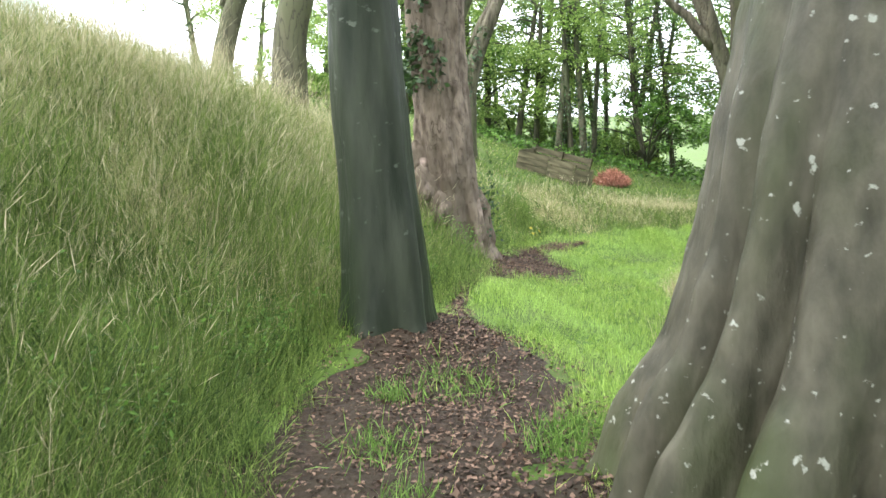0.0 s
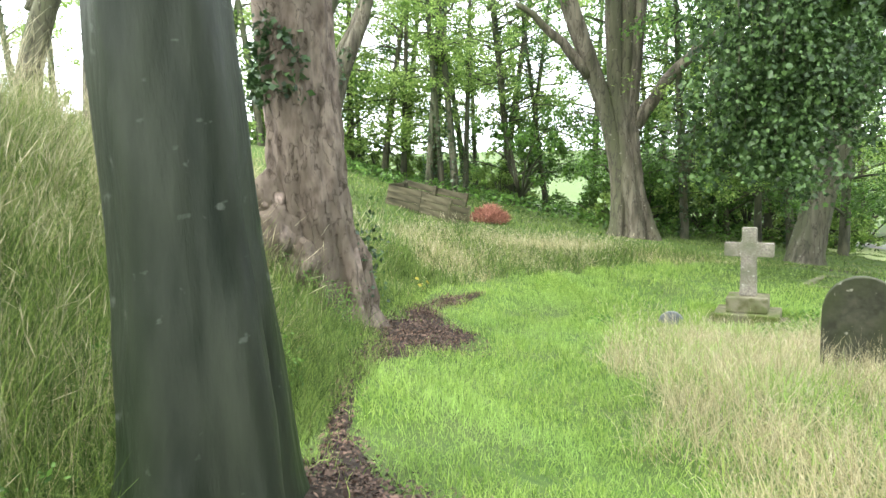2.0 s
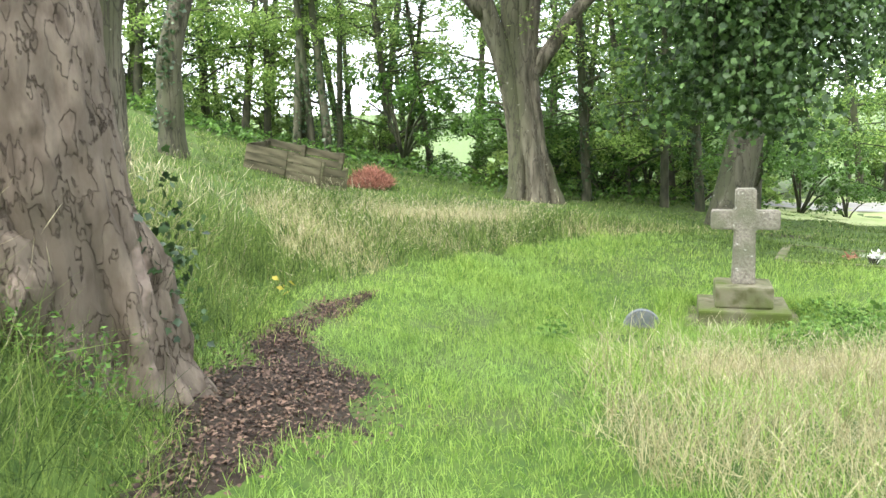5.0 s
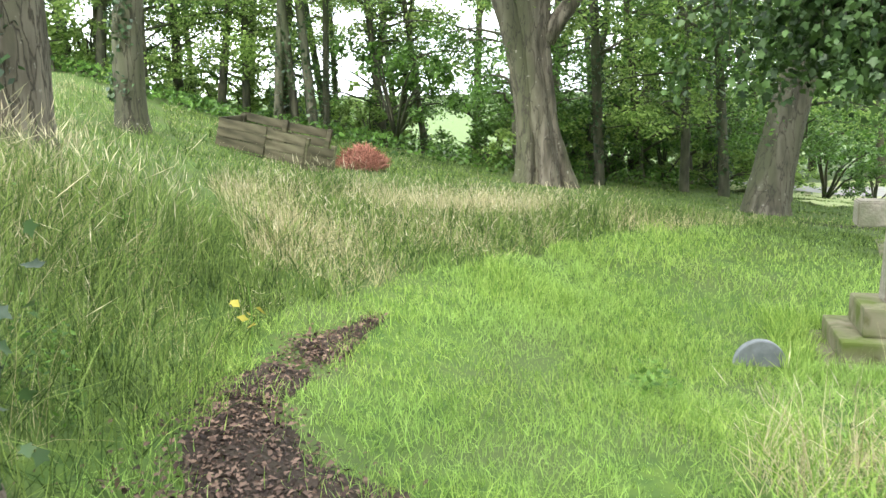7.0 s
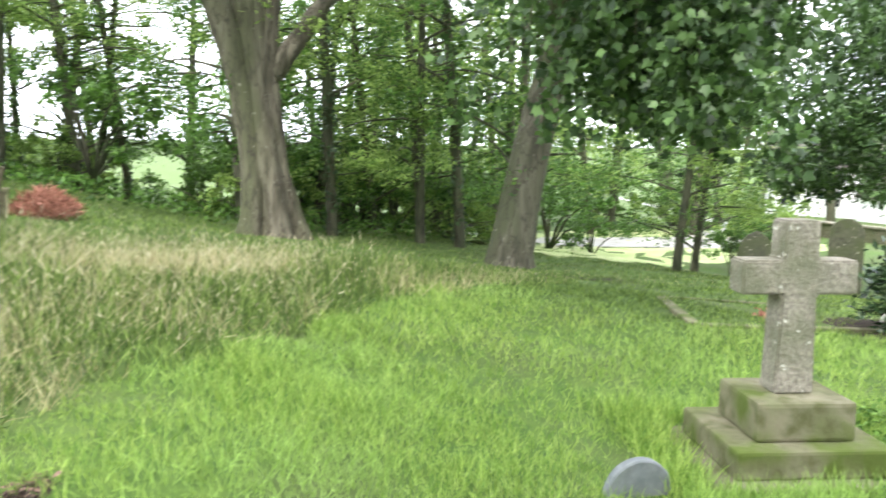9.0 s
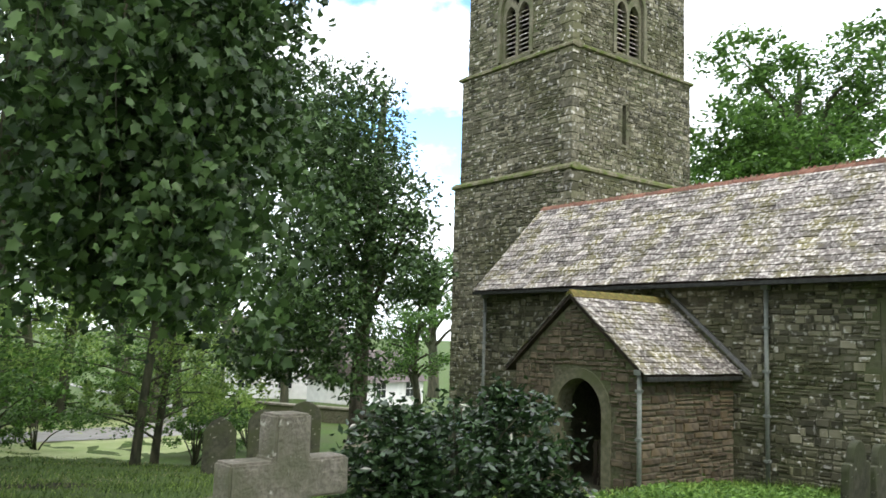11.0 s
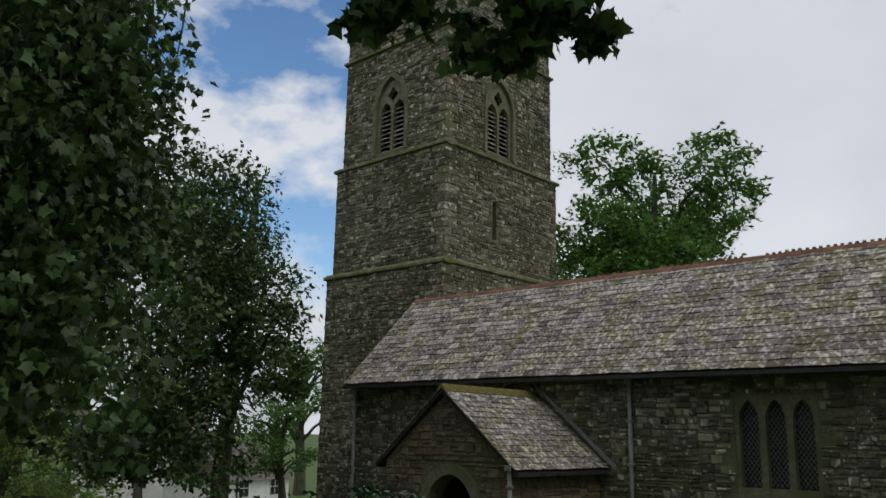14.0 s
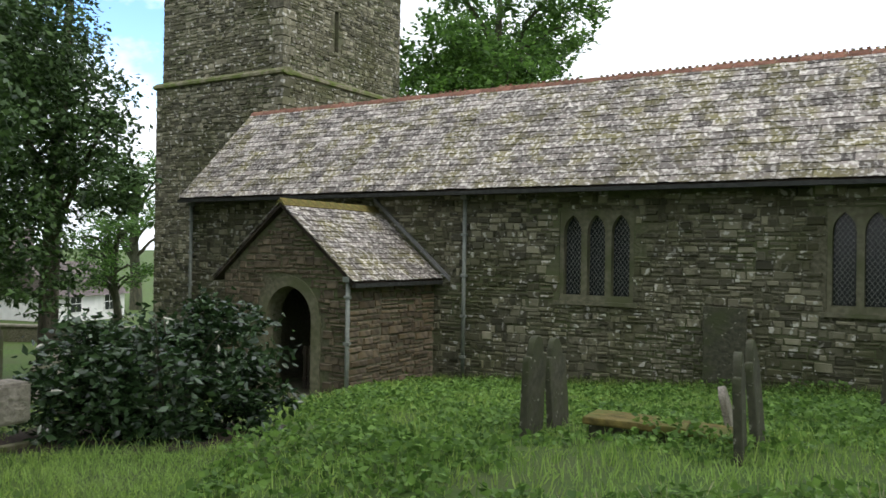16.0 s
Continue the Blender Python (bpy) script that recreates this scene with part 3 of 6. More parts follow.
frames_out = [[(cx - w / 2 - 0.02, 0.34), (cx + w / 2 + 0.02, 0.34), (cx + w / 2 + 0.02, 2.2), (cx - w / 2 - 0.02, 2.2)] for cx, w in WINDOWS]
aisle_outline = [(WEST, -3.2), (EAST, -3.2), (EAST, 2.62), (WEST, 2.62)]
south_wall = wall_with_holes("wall", aisle_outline, frames_out, 0.0, 0.6, M_MORTAR, church, "grey-brown rubble stone aisle wall")
for cx, wide in WINDOWS:
    win = new("window")
    win.parent = church
    tagged(win, "three-light pointed window with leaded diamond panes")
    o = [(cx - wide / 2 - 0.018, 0.342), (cx + wide / 2 + 0.018, 0.342), (cx + wide / 2 + 0.018, 2.198), (cx - wide / 2 - 0.018, 2.198)]
    fr = wall_with_holes("window_frame", o, light_holes(cx, wide), 0.02, 0.3, M_DRESSED, win, "dressed granite mullions")
    part("window_sill", prism_bm([(cx - wide / 2 - 0.12, 0.27), (cx + wide / 2 + 0.12, 0.27), (cx + wide / 2 + 0.12, 0.345), (cx - wide / 2 - 0.12, 0.345)], -0.07, 0.2), M_DRESSED, win, "sloping dressed stone sill")
    for i in range(3):
        lx = cx + (i - 1) * wide / 3
        part("pane", prism_bm(pointed(lx, wide / 6 - 0.06, LIGHT_Z[0] - 0.01, LIGHT_Z[1], LIGHT_Z[2] + 0.01, 5), 0.18, 0.19), M_GLASS, win, "dark leaded glass")
        bm = bmesh.new()
        half = wide / 6 - 0.068
        hole = pointed(lx, half, LIGHT_Z[0], LIGHT_Z[1], LIGHT_Z[2], 5)
        for sgn in (1, -1):
            for k in range(-8, 26):
                c0 = 0.3 + k * 0.115
                seg = [(lx - half + t * 2 * half / 10, c0 + sgn * (t - 5) * 2 * half / 10 * 1.35) for t in range(11)]
                seg = [p for p in seg if inside(hole, *p)]
                if len(seg) > 1:
                    (xa, za), (xb, zb) = seg[0], seg[-1]
                    q = [bm.verts.new((xa, 0.172, za - 0.007)), bm.verts.new((xb, 0.172, zb - 0.007)), bm.verts.new((xb, 0.172, zb + 0.007)), bm.verts.new((xa, 0.172, za + 0.007))]
                    bm.faces.new(q)
        part("lead_lattice", bm, M_LEAD, win, "grey lead diamond lattice")

# the west gable of the aisle, the far and east walls
part("wall", prism_bm([(0.62, -3.2), (4.6, -3.2), (4.6, 2.7), (RIDGE_Y, 5.1), (0.62, 3.1)], 0, 0.5), M_MORTAR, church, "rubble stone west gable").matrix_local = Matrix(((0, 1, 0, WEST + 0.02), (1, 0, 0, 0), (0, 0, 1, 0), (0, 0, 0, 1)))
part("wall", prism_bm([(0.62, -3.2), (9.0, -3.2), (9.0, 2.7), (RIDGE_Y, 5.1), (0.62, 3.1)], 0, 0.5), M_MORTAR, church, "rubble stone east gable").matrix_local = Matrix(((0, 1, 0, EAST - 0.55), (1, 0, 0, 0), (0, 0, 1, 0), (0, 0, 0, 1)))
part("wall", box_bm(WEST, EAST, 9.0, 9.5, -3.2, 2.7), M_MORTAR, church, "rubble stone north wall")


def slab_bm(x0, x1, ya, za, yb, zb, thick):
    """A sloping slab from the line (ya, za) to the line (yb, zb)."""
    bm = bmesh.new()
    v = [bm.verts.new(p) for p in ((x0, ya, za), (x1, ya, za), (x1, yb, zb), (x0, yb, zb), (x0, ya, za - thick), (x1, ya, za - thick), (x1, yb, zb - thick), (x0, yb, zb - thick))]
    for f in ((0, 1, 2, 3), (7, 6, 5, 4), (4, 5, 1, 0), (5, 6, 2, 1), (6, 7, 3, 2), (7, 4, 0, 3)):
        bm.faces.new([v[i] for i in f])
    return bm


roof = part("roof", slab_bm(WEST - 0.05, EAST, -0.36, EAVE_Z, RIDGE_Y, RIDGE_Z - 0.03, 0.09), M_DARKWOOD, church, "lichen-spotted grey slate roof")
part("roof", slab_bm(WEST - 0.05, EAST, RIDGE_Y + 0.002, RIDGE_Z - 0.03, 5.2, EAVE_Z, 0.09), M_SLATEJ, church, "north slope of the slate roof")
part("roof", slab_bm(WEST + 0.3, EAST, 5.2, EAVE_Z + 0.05, 9.8, EAVE_Z + 0.4, 0.1), M_SLATEJ, church, "slate roof of the nave behind")


def slate_rows(x0, x1, ya, za, yb, zb, seed, course=0.215, wide=(0.2, 0.42)):
    """Slates up a slope, each as eight corners."""
    r = random.Random(seed)
    L = math.hypot(yb - ya, zb - za)
    ty, tz = (yb - ya) / L, (zb - za) / L
    ny, nz = -tz, ty
    if nz < 0:
        ny, nz = -ny, -nz
    n = int(L / course)
    out = []
    for i in range(n + 1):
        s0 = i * course
        s1 = min(s0 + course * 1.28, L)
        if s1 - s0 < 0.06:
            continue
        x = x0 - r.uniform(0, 0.2)
        while x < x1:
            w = r.uniform(*wide)
            a, b = max(x, x0), min(x + w - 0.008, x1)
            x += w
            if b - a < 0.04:
                continue
            lift = 0.022 + r.uniform(0, 0.012)
            e = r.uniform(-0.018, 0.012)
            vs = []
            for s, hgt in ((s0 + e, lift), (s1, 0.006)):
                for t in (0.0, 0.013):
                    for xx in (a, b):
                        vs.append(Vector((xx, ya + ty * s + ny * (hgt + t), za + tz * s + nz * (hgt + t))))
            out.append(vs)
    return out


SLATE_FACES = [(0, 1, 3, 2), (2, 3, 7, 6), (0, 2, 6, 4), (1, 5, 7, 3)]


def lay_slates(rows, parent, pick, limit=300):
    rows = sorted(rows, key=pick)
    for vs in rows[:limit]:
        c = sum(vs, Vector()) / 8
        stone_jobs.append(([v - c for v in vs], c, M_SLATE, parent))
    fv, ff = [], []
    for vs in rows[limit:]:
        o = len(fv)
        fv += vs
        ff += [tuple(o + i for i in f) for f in SLATE_FACES]
    if fv:
        part_mesh("slating", mesh_from("slating", fv, ff, M_SLATEJ), parent, "", "stuff")


lay_slates(slate_rows(WEST - 0.05, EAST, -0.38, EAVE_Z, RIDGE_Y, RIDGE_Z, 3), roof, lambda vs: abs(vs[0].x - 3.5) + 2.2 * abs(vs[0].z - 3.4))
ridge = new("ridge")
ridge.parent = church
tagged(ridge, "crested terracotta ridge tiles")
x = WEST - 0.06
rr = random.Random(5)
while x < 13:
    bm = prism_bm([(-0.13, -0.1), (-0.1, -0.05), (0, 0.045), (0.1, -0.05), (0.13, -0.1), (0.1, -0.12), (0, -0.02), (-0.1, -0.12)], 0, 0.43)
    if x > 2.2 and rr.random() < 0.93 or rr.random() < 0.25:
        for k in range(3):
            prism_bm([(-0.02, 0.03), (0.02, 0.03), (0.012, 0.085), (-0.012, 0.085)], 0.05 + k * 0.14, 0.12 + k * 0.14, bm)
    t = part("ridge_tile", bm, M_RIDGE, ridge)
    t.matrix_local = Matrix.Translation((x, RIDGE_Y, RIDGE_Z + rr.uniform(0.0, 0.02))) @ pose(0, 0, 0, 0, 0, -90 + rr.uniform(-1.5, 1.5))
    x += 0.44
gutter = part("gutter", prism_bm([(-0.46, 2.56), (-0.36, 2.56), (-0.36, 2.64), (-0.46, 2.64)], WEST - 0.02, EAST), M_GUTTER, church, "black cast iron gutter")
gutter.matrix_local = Matrix(((0, 1, 0, 0), (1, 0, 0, 0), (0, 0, 1, 0), (0, 0, 0, 1)))


def drainpipe(x, y, z0, z1, parent):
    v, f = tube_data([(x, y, z0), (x, y, z1)], [0.045, 0.045], 10)
    p = part_mesh("drainpipe", mesh_from("drainpipe", v, f, M_PIPE, True), parent, "grey-green painted drainpipe")
    for z in np.arange(z0 + 0.5, z1, 0.9):
        part("bracket", box_bm(x - 0.07, x + 0.07, y - 0.052, y + 0.04, z - 0.03, z + 0.03, 0.01), M_PIPE, p)
    part("hopper", box_bm(x - 0.08, x + 0.08, y - 0.08, y + 0.06, z1 - 0.02, z1 + 0.09, 0.015), M_PIPE, p)


drainpipe(2.1, -0.1, -1.5, 2.5, church)
drainpipe(-6.62, -0.1, -2.0, 2.5, church)

# the porch
PC, PF, PH, PE, PA = -0.42, -3.15, 1.68, 0.86, 2.26
porch_door = pointed(-0.25, 0.62, -2.2, -0.1, 0.68)
gable = [(PC - PH, -3.2), (PC + PH, -3.2), (PC + PH, PE), (PC, PA - 0.12), (PC - PH, PE)]
porch_front = wall_with_holes("wall", gable, [porch_door], PF, PF + 0.45, M_MORTAR, church, "rubble stone porch gable with a pointed arch")
porch_side = part("wall", box_bm(PC + PH - 0.45, PC + PH, PF + 0.452, -0.002, -3.2, PE), M_MORTAR, church, "brown rubble stone side wall of the porch")
part("wall", box_bm(PC - PH, PC - PH + 0.45, PF + 0.452, -0.002, -3.2, PE), M_MORTAR, church, "rubble stone side wall of the porch")
part("floor", box_bm(PC - PH + 0.45, PC + PH - 0.45, PF - 0.35, -0.01, -1.9, -1.66), M_DRESSED, church, "worn stone porch step and floor")
bm = prism_bm(pointed(-0.25, 0.8, -2.2, -0.1, 0.86), PF - 0.05, PF + 0.1)
me = bpy.data.meshes.new("x")
bm.free()
arch = wall_with_holes("arch", pointed(-0.25, 0.84, -2.2, -0.1, 0.88), [pointed(-0.25, 0.61, -2.3, -0.1, 0.67)], PF - 0.03, PF + 0.2, M_DRESSED, church, "chamfered dressed stone door arch")
door = part("door", prism_bm(pointed(-0.25, 0.58, -1.66, -0.1, 0.66), -0.12, -0.05), M_DARKWOOD, church, "dark oak inner door inside the porch")
gate = new("gate")
gate.parent = church
tagged(gate, "low wooden porch gate standing open")
for k in range(5):
    part("slat", box_bm(-0.28 + k * 0.12, -0.2 + k * 0.12, PF + 0.5, PF + 0.53, -1.6, -0.7), M_DARKWOOD, gate)
part("rail", box_bm(-0.34, 0.36, PF + 0.531, PF + 0.57, -1.45, -1.36), M_DARKWOOD, gate)
part("rail", box_bm(-0.34, 0.36, PF + 0.531, PF + 0.57, -0.88, -0.79), M_DARKWOOD, gate)


def porch_roof(sign):
    """One slope of the porch roof: built along the church's y, so turned a quarter."""
    m = Matrix(((0, sign, 0, PC), (1, 0, 0, 0), (0, 0, 1, 0), (0, 0, 0, 1)))
    # in the turned frame x runs along the porch, y away from the ridge
    bm = slab_bm(PF - 0.12, 0.3, PH + 0.2, PE - 0.16, 0.0, PA, 0.07)
    ob = part("roof", bm, M_DARKWOOD, church, "slated porch roof with yellow lichen")
    ob.matrix_local = m
    rows = slate_rows(PF - 0.14, 0.3, PH + 0.22, PE - 0.16, 0.0, PA + 0.01, 11 + sign, 0.17, (0.16, 0.3))
    return ob, rows


pr, prow = porch_roof(1)
lay_slates(prow, pr, lambda vs: vs[0].x, 260)
pl, plrow = porch_roof(-1)
lay_slates(plrow, pl, lambda vs: vs[0].x, 0)
y = PF - 0.14
while y < 0.05:
    t = part("ridge_tile", prism_bm([(-0.13, -0.1), (0, 0.05), (0.13, -0.1), (0.1, -0.12), (0, -0.03), (-0.1, -0.12)], 0, 0.3), M_LEDGER, ridge, "lichened yellow-brown ridge tile")
    t.matrix_local = Matrix.Translation((PC, y, PA + 0.06))
    y += 0.305
part("gutter", box_bm(PC + PH + 0.17, PC + PH + 0.26, PF - 0.1, -0.05, PE - 0.27, PE - 0.19), M_GUTTER, church, "black gutter of the porch")
drainpipe(PC + PH + 0.05, PF - 0.06, -1.9, PE - 0.15, church)
# a low coped skewing where the porch roof meets the wall
part("flashing", slab_bm(-0.06, 0.0, PH + 0.45, PE - 0.1, 0.0, PA + 0.32, 0.1), M_LEAD, church, "lead and mortar fillet over the porch roof").matrix_local = Matrix(((0, 1, 0, PC), (1, 0, 0, -0.02), (0, 0, 1, 0), (0, 0, 0, 1)))

# the tower: three stages, each a little narrower, on string courses
TX, TY, TW, TD = -6.42, 3.25, 5.65, 6.65
STAGES = [(-3.2, 6.85, 0.0), (6.85, 10.95, 0.14), (10.95, 15.35, 0.28), (15.35, 19.2, 0.3)]


def tower_stage(z0, z1, inset, k):
    x1, x0 = TX - inset, TX - TW - 0.15 + inset
    y0, y1 = TY + inset, TY + TD - inset
    holes = []
    if k == 2:
        holes = [pointed((x0 + x1) / 2 - 0.1, 0.73, 11.2, 12.95, 1.15, 6)]
    s = wall_with_holes("wall", [(x0, z0), (x1, z0), (x1, z1), (x0, z1)], holes, y0, y0 + 0.8, M_MORTAR, church, "weathered rubble stone tower stage")
    st = rubble([(x0, z0), (x1, z0), (x1, z1), (x0, z1)], holes, 40 + k, (0.09, 0.2), (0.13, 0.4))
    lay_stones(st, 50 + k, Matrix.Translation((0, y0, 0)), s, lambda q: abs(q[0] + 8.5) + abs(q[2] - 8), M_STONE, M_STONEJ, 110 if k < 3 else 0)
    eh = []
    if k == 2:
        eh = [pointed((y0 + y1) / 2 - 0.15, 0.73, 11.2, 12.95, 1.15, 6)]
    elif k == 1:
        eh = [[(y0 + 2.5, 8.0), (y0 + 2.72, 8.0), (y0 + 2.72, 9.4), (y0 + 2.5, 9.4)]]
    turn = Matrix(((0, -1, 0, x1), (1, 0, 0, 0), (0, 0, 1, 0), (0, 0, 0, 1)))
    e = wall_with_holes("wall", [(y0 + 0.802, z0), (y1, z0), (y1, z1), (y0 + 0.802, z1)], eh, 0.0, 0.8, M_MORTAR, church, "grey rubble stone east face of the tower")
    e.matrix_local = turn
    st = rubble([(y0, max(z0, 3.5)), (y1, max(z0, 3.5)), (y1, z1), (y0, z1)], eh, 60 + k, (0.09, 0.2), (0.13, 0.4))
    lay_stones(st, 70 + k, Matrix.Identity(4), e, lambda q: abs(q[2] - 8) + abs(q[0] - 4.5), M_STONE, M_STONEJ, 80 if k < 3 else 0)
    part("wall", box_bm(x0, x1 - 0.82, y1 - 0.8, y1, z0, z1), M_MORTAR, church, "north face of the tower")
    part("wall", box_bm(x0, x0 + 0.8, y0 + 0.802, y1 - 0.802, z0, z1), M_MORTAR, church, "west face of the tower")
    # quoins at the corner
    z, i = max(z0, 4.0), 0
    q = random.Random(80 + k)
    while z < z1 - 0.15:
        h = min(q.uniform(0.22, 0.36), z1 - z)
        lx, ly = (0.55, 0.3) if i % 2 else (0.3, 0.55)
        part("quoin", box_bm(x1 - lx, x1 + 0.045, y0 - 0.045, y0 + ly, z + 0.012, z + h - 0.012, 0.02), M_STONE, church)
        z += h
        i += 1
    if k < 3:
        o = 0.16 - (0.0 if k else 0.02)
        part("string_course", prism_bm([(-o - 0.06, z1 - 0.06), (-o - 0.06, z1 + 0.02), (-0.02, z1 + 0.14), (0.2, z1 + 0.14), (0.2, z1 - 0.1), (-0.02, z1 - 0.1)], x0 - 0.1, x1 + 0.12), M_MOSSY, church, "projecting stone string course").matrix_local = Matrix(((0, 1, 0, 0), (1, 0, 0, y0 + 0.1), (0, 0, 1, 0), (0, 0, 0, 1)))
        part("string_course", prism_bm([(o + 0.06, z1 - 0.06), (o + 0.06, z1 + 0.02), (0.02, z1 + 0.14), (-0.2, z1 + 0.14), (-0.2, z1 - 0.1), (0.02, z1 - 0.1)], y0 + 0.12, y1 + 0.1), M_MOSSY, church, "projecting stone string course").matrix_local = Matrix.Translation((x1 - 0.1, 0, 0))
    if k == 2:
        for plane, hole in ((Matrix.Translation((0, y0, 0)), holes[0]), (turn, eh[0])):
            cx = (hole[0][0] + hole[-1][0]) / 2
            win = new("belfry_window")
            win.parent = church
            win.matrix_local = plane
            tagged(win, "pointed belfry opening with slate louvres")
            two = [pointed(cx + d, 0.28, 11.3, 12.75, 0.45, 5) for d in (-0.34, 0.34)]
            quatre = [(cx + 0.21 * math.cos(a) * (1 + 0.25 * math.cos(4 * a)), 13.45 + 0.25 * math.sin(a) * (1 + 0.25 * math.cos(4 * a))) for a in np.linspace(0, 2 * math.pi, 17)[:-1]]
            wall_with_holes("tracery", pointed(cx, 0.725, 11.205, 12.95, 1.145, 6), two + [quatre], 0.06, 0.28, M_DRESSED, win, "grey stone tracery")
            ring = wall_with_holes("hood_mould", pointed(cx, 0.9, 11.2, 12.95, 1.36, 6), [pointed(cx, 0.745, 11.0, 12.95, 1.165, 6)], -0.07, 0.03, M_DRESSED, win, "dressed stone surround")
            for i in range(10):
                for d in (-0.34, 0.34):
                    part("louvre", slab_bm(cx + d - 0.28, cx + d + 0.28, 0.12, 11.34 + i * 0.17, 0.34, 11.5 + i * 0.17, 0.025), M_SLATE, win)
            # dark sheet in place of the unlit bell chamber
            part("backing", box_bm(cx - 0.74, cx + 0.74, 0.5, 0.52, 11.2, 14.15), M_DARKWOOD, win)
    if k == 1:
        part("slit_window", box_bm(-0.0, 0.05, y0 + 2.44, y0 + 2.78, 7.9, 8.0), M_DRESSED, church, "sill of the narrow slit window").matrix_local = Matrix.Translation((x1, 0, 0))
        # a dark board inside the slit stands for the darkness behind it
        part("slit_backing", box_bm(x1 - 0.5, x1 - 0.45, y0 + 2.3, y0 + 2.9, 7.9, 9.5), M_DARKWOOD, church, "dark sheet standing for the unlit inside of the slit")


for k, (z0, z1, inset) in enumerate(STAGES):
    tower_stage(z0, z1, inset, k)

# rubble of the aisle and the porch
st = rubble([(WEST + 0.02, -1.9), (13.5, -1.9), (13.5, 2.6), (WEST + 0.02, 2.6)], frames_out + [[(PC - PH, -3), (PC + PH, -3), (PC + PH, PE), (PC, PA), (PC - PH, PE)]], 21)
lay_stones(st, 22, Matrix.Identity(4), south_wall, lambda q: abs(q[0] - 6) + abs(q[2]), M_STONE, M_STONEJ)
st = rubble(gable, [pointed(-0.25, 0.86, -3.3, -0.1, 0.9)], 23, margin=0.02)
lay_stones(st, 24, Matrix.Translation((0, PF, 0)), porch_front, lambda q: abs(q[0]), M_PORCHSTONE, M_PORCHSTONE, 290)
st = rubble([(PF, -2.2), (-0.02, -2.2), (-0.02, PE - 0.1), (PF, PE - 0.1)], [], 25, (0.1, 0.2), (0.25, 0.6))
lay_stones(st, 26, Matrix(((0, -1, 0, PC + PH), (1, 0, 0, 0), (0, 0, 1, 0), (0, 0, 0, 1))), porch_side, lambda q: q[0], M_PORCHSTONE, M_PORCHSTONE, 200)
part("memorial_slab", box_bm(7.32, 8.1, -0.16, -0.05, -1.9, 0.36, 0.015), M_SLATESTONE, church, "tall dark slate slab fixed against the wall")

# ---- trees ----


def flare_roots(lobes, amount, seed, top=0.3):
    """Root flare: wide and lobed at the foot, gone at the share top of the height."""
    def f(h, t):
        k = max(0.0, 1 - h / top)
        return 1 + k * k * amount * (0.55 + 0.45 * math.sin(lobes * t + seed))
    return f


def trunk_mesh(name, pts, radii, mat, seg=24, flute=0.0, lobes=5, flare=None, seed=0, limbs=(), rough=0.0, crease=0.0):
    datas = [tube_data(pts, radii, seg, flute, lobes, flare, seed, rough, crease)]
    for lp, lr in limbs:
        datas.append(tube_data(lp, lr, 7))
    v, f = joined(datas)
    return mesh_from(name, v, f, mat, True)


def spline(ctrl, n):
    """A smooth line through (x, y, z, r) rows."""
    c = np.array(ctrl, float)
    t = np.linspace(0, len(c) - 1, n)
    out = np.stack([np.interp(t, np.arange(len(c)), c[:, k]) for k in range(4)], 1)
    for _ in range(max(1, n // (2 * len(c)))):
        out[1:-1] = (out[:-2] + 2 * out[1:-1] + out[2:]) / 4
    return [tuple(p) for p in out[:, :3]], list(out[:, 3])


def crown_points(rng, blobs, n, loose=1.0):
    """Points in clumps within ellipsoids (x, y, z, rx, ry, rz), denser towards their skins, with gaps."""
    out = []
    vol = np.array([b[3] * b[4] * b[5] for b in blobs]) ** 0.67
    share = np.maximum((vol / vol.sum() * n).astype(int), 8)
    for b, k in zip(blobs, share):
        clumps = max(3, k // 45)
        d = rng.normal(size=(clumps, 3))
        d /= np.linalg.norm(d, axis=1)[:, None]
        c = d * rng.uniform(0.45, 1.0, (clumps, 1)) ** 0.6
        idx = rng.integers(0, clumps, k)
        p = c[idx] * np.array(b[3:6]) + rng.normal(size=(k, 3)) * np.array([0.11, 0.11, 0.08]) * loose * np.mean(b[3:6]) ** 0.6
        out.append(p + np.array(b[:3]))
    return np.concatenate(out)


def add_crown(parent, rng, blobs, n, size, mat, lobed=False, droop=0.6, name="crown", loose=1.0):
    pts = crown_points(rng, blobs, n, loose)
    me = lobed_mesh(name, rng, pts, size, mat, droop) if lobed else leaf_mesh(name, rng, pts, size, mat, droop)
    return part_mesh(name, me, parent, "", "")


def ivy_on(parent, rng, pts, radii, z0, z1, n, size=0.09, spread=0.10, arc=(0, 6.283)):
    p, r = np.array([tuple(q) for q in pts]), np.array(radii)
    z = rng.uniform(z0, z1, n)
    c = np.stack([np.interp(z, p[:, 2], p[:, k]) for k in range(2)], 1)
    a = rng.uniform(*arc, n)
    rad = np.interp(z, p[:, 2], r) + rng.uniform(0.0, spread, n)
    q = np.column_stack([c[:, 0] + rad * np.cos(a), c[:, 1] + rad * np.sin(a), z])
    keep = np.array([noise.noise(Vector((*(b * 1.6),))) > -0.12 for b in q])
    return part_mesh("ivy", leaf_mesh("ivy", rng, q[keep], size, M_IVY, 0.8, 0.9), parent, "dark green ivy leaves")


rng = np.random.default_rng(7)

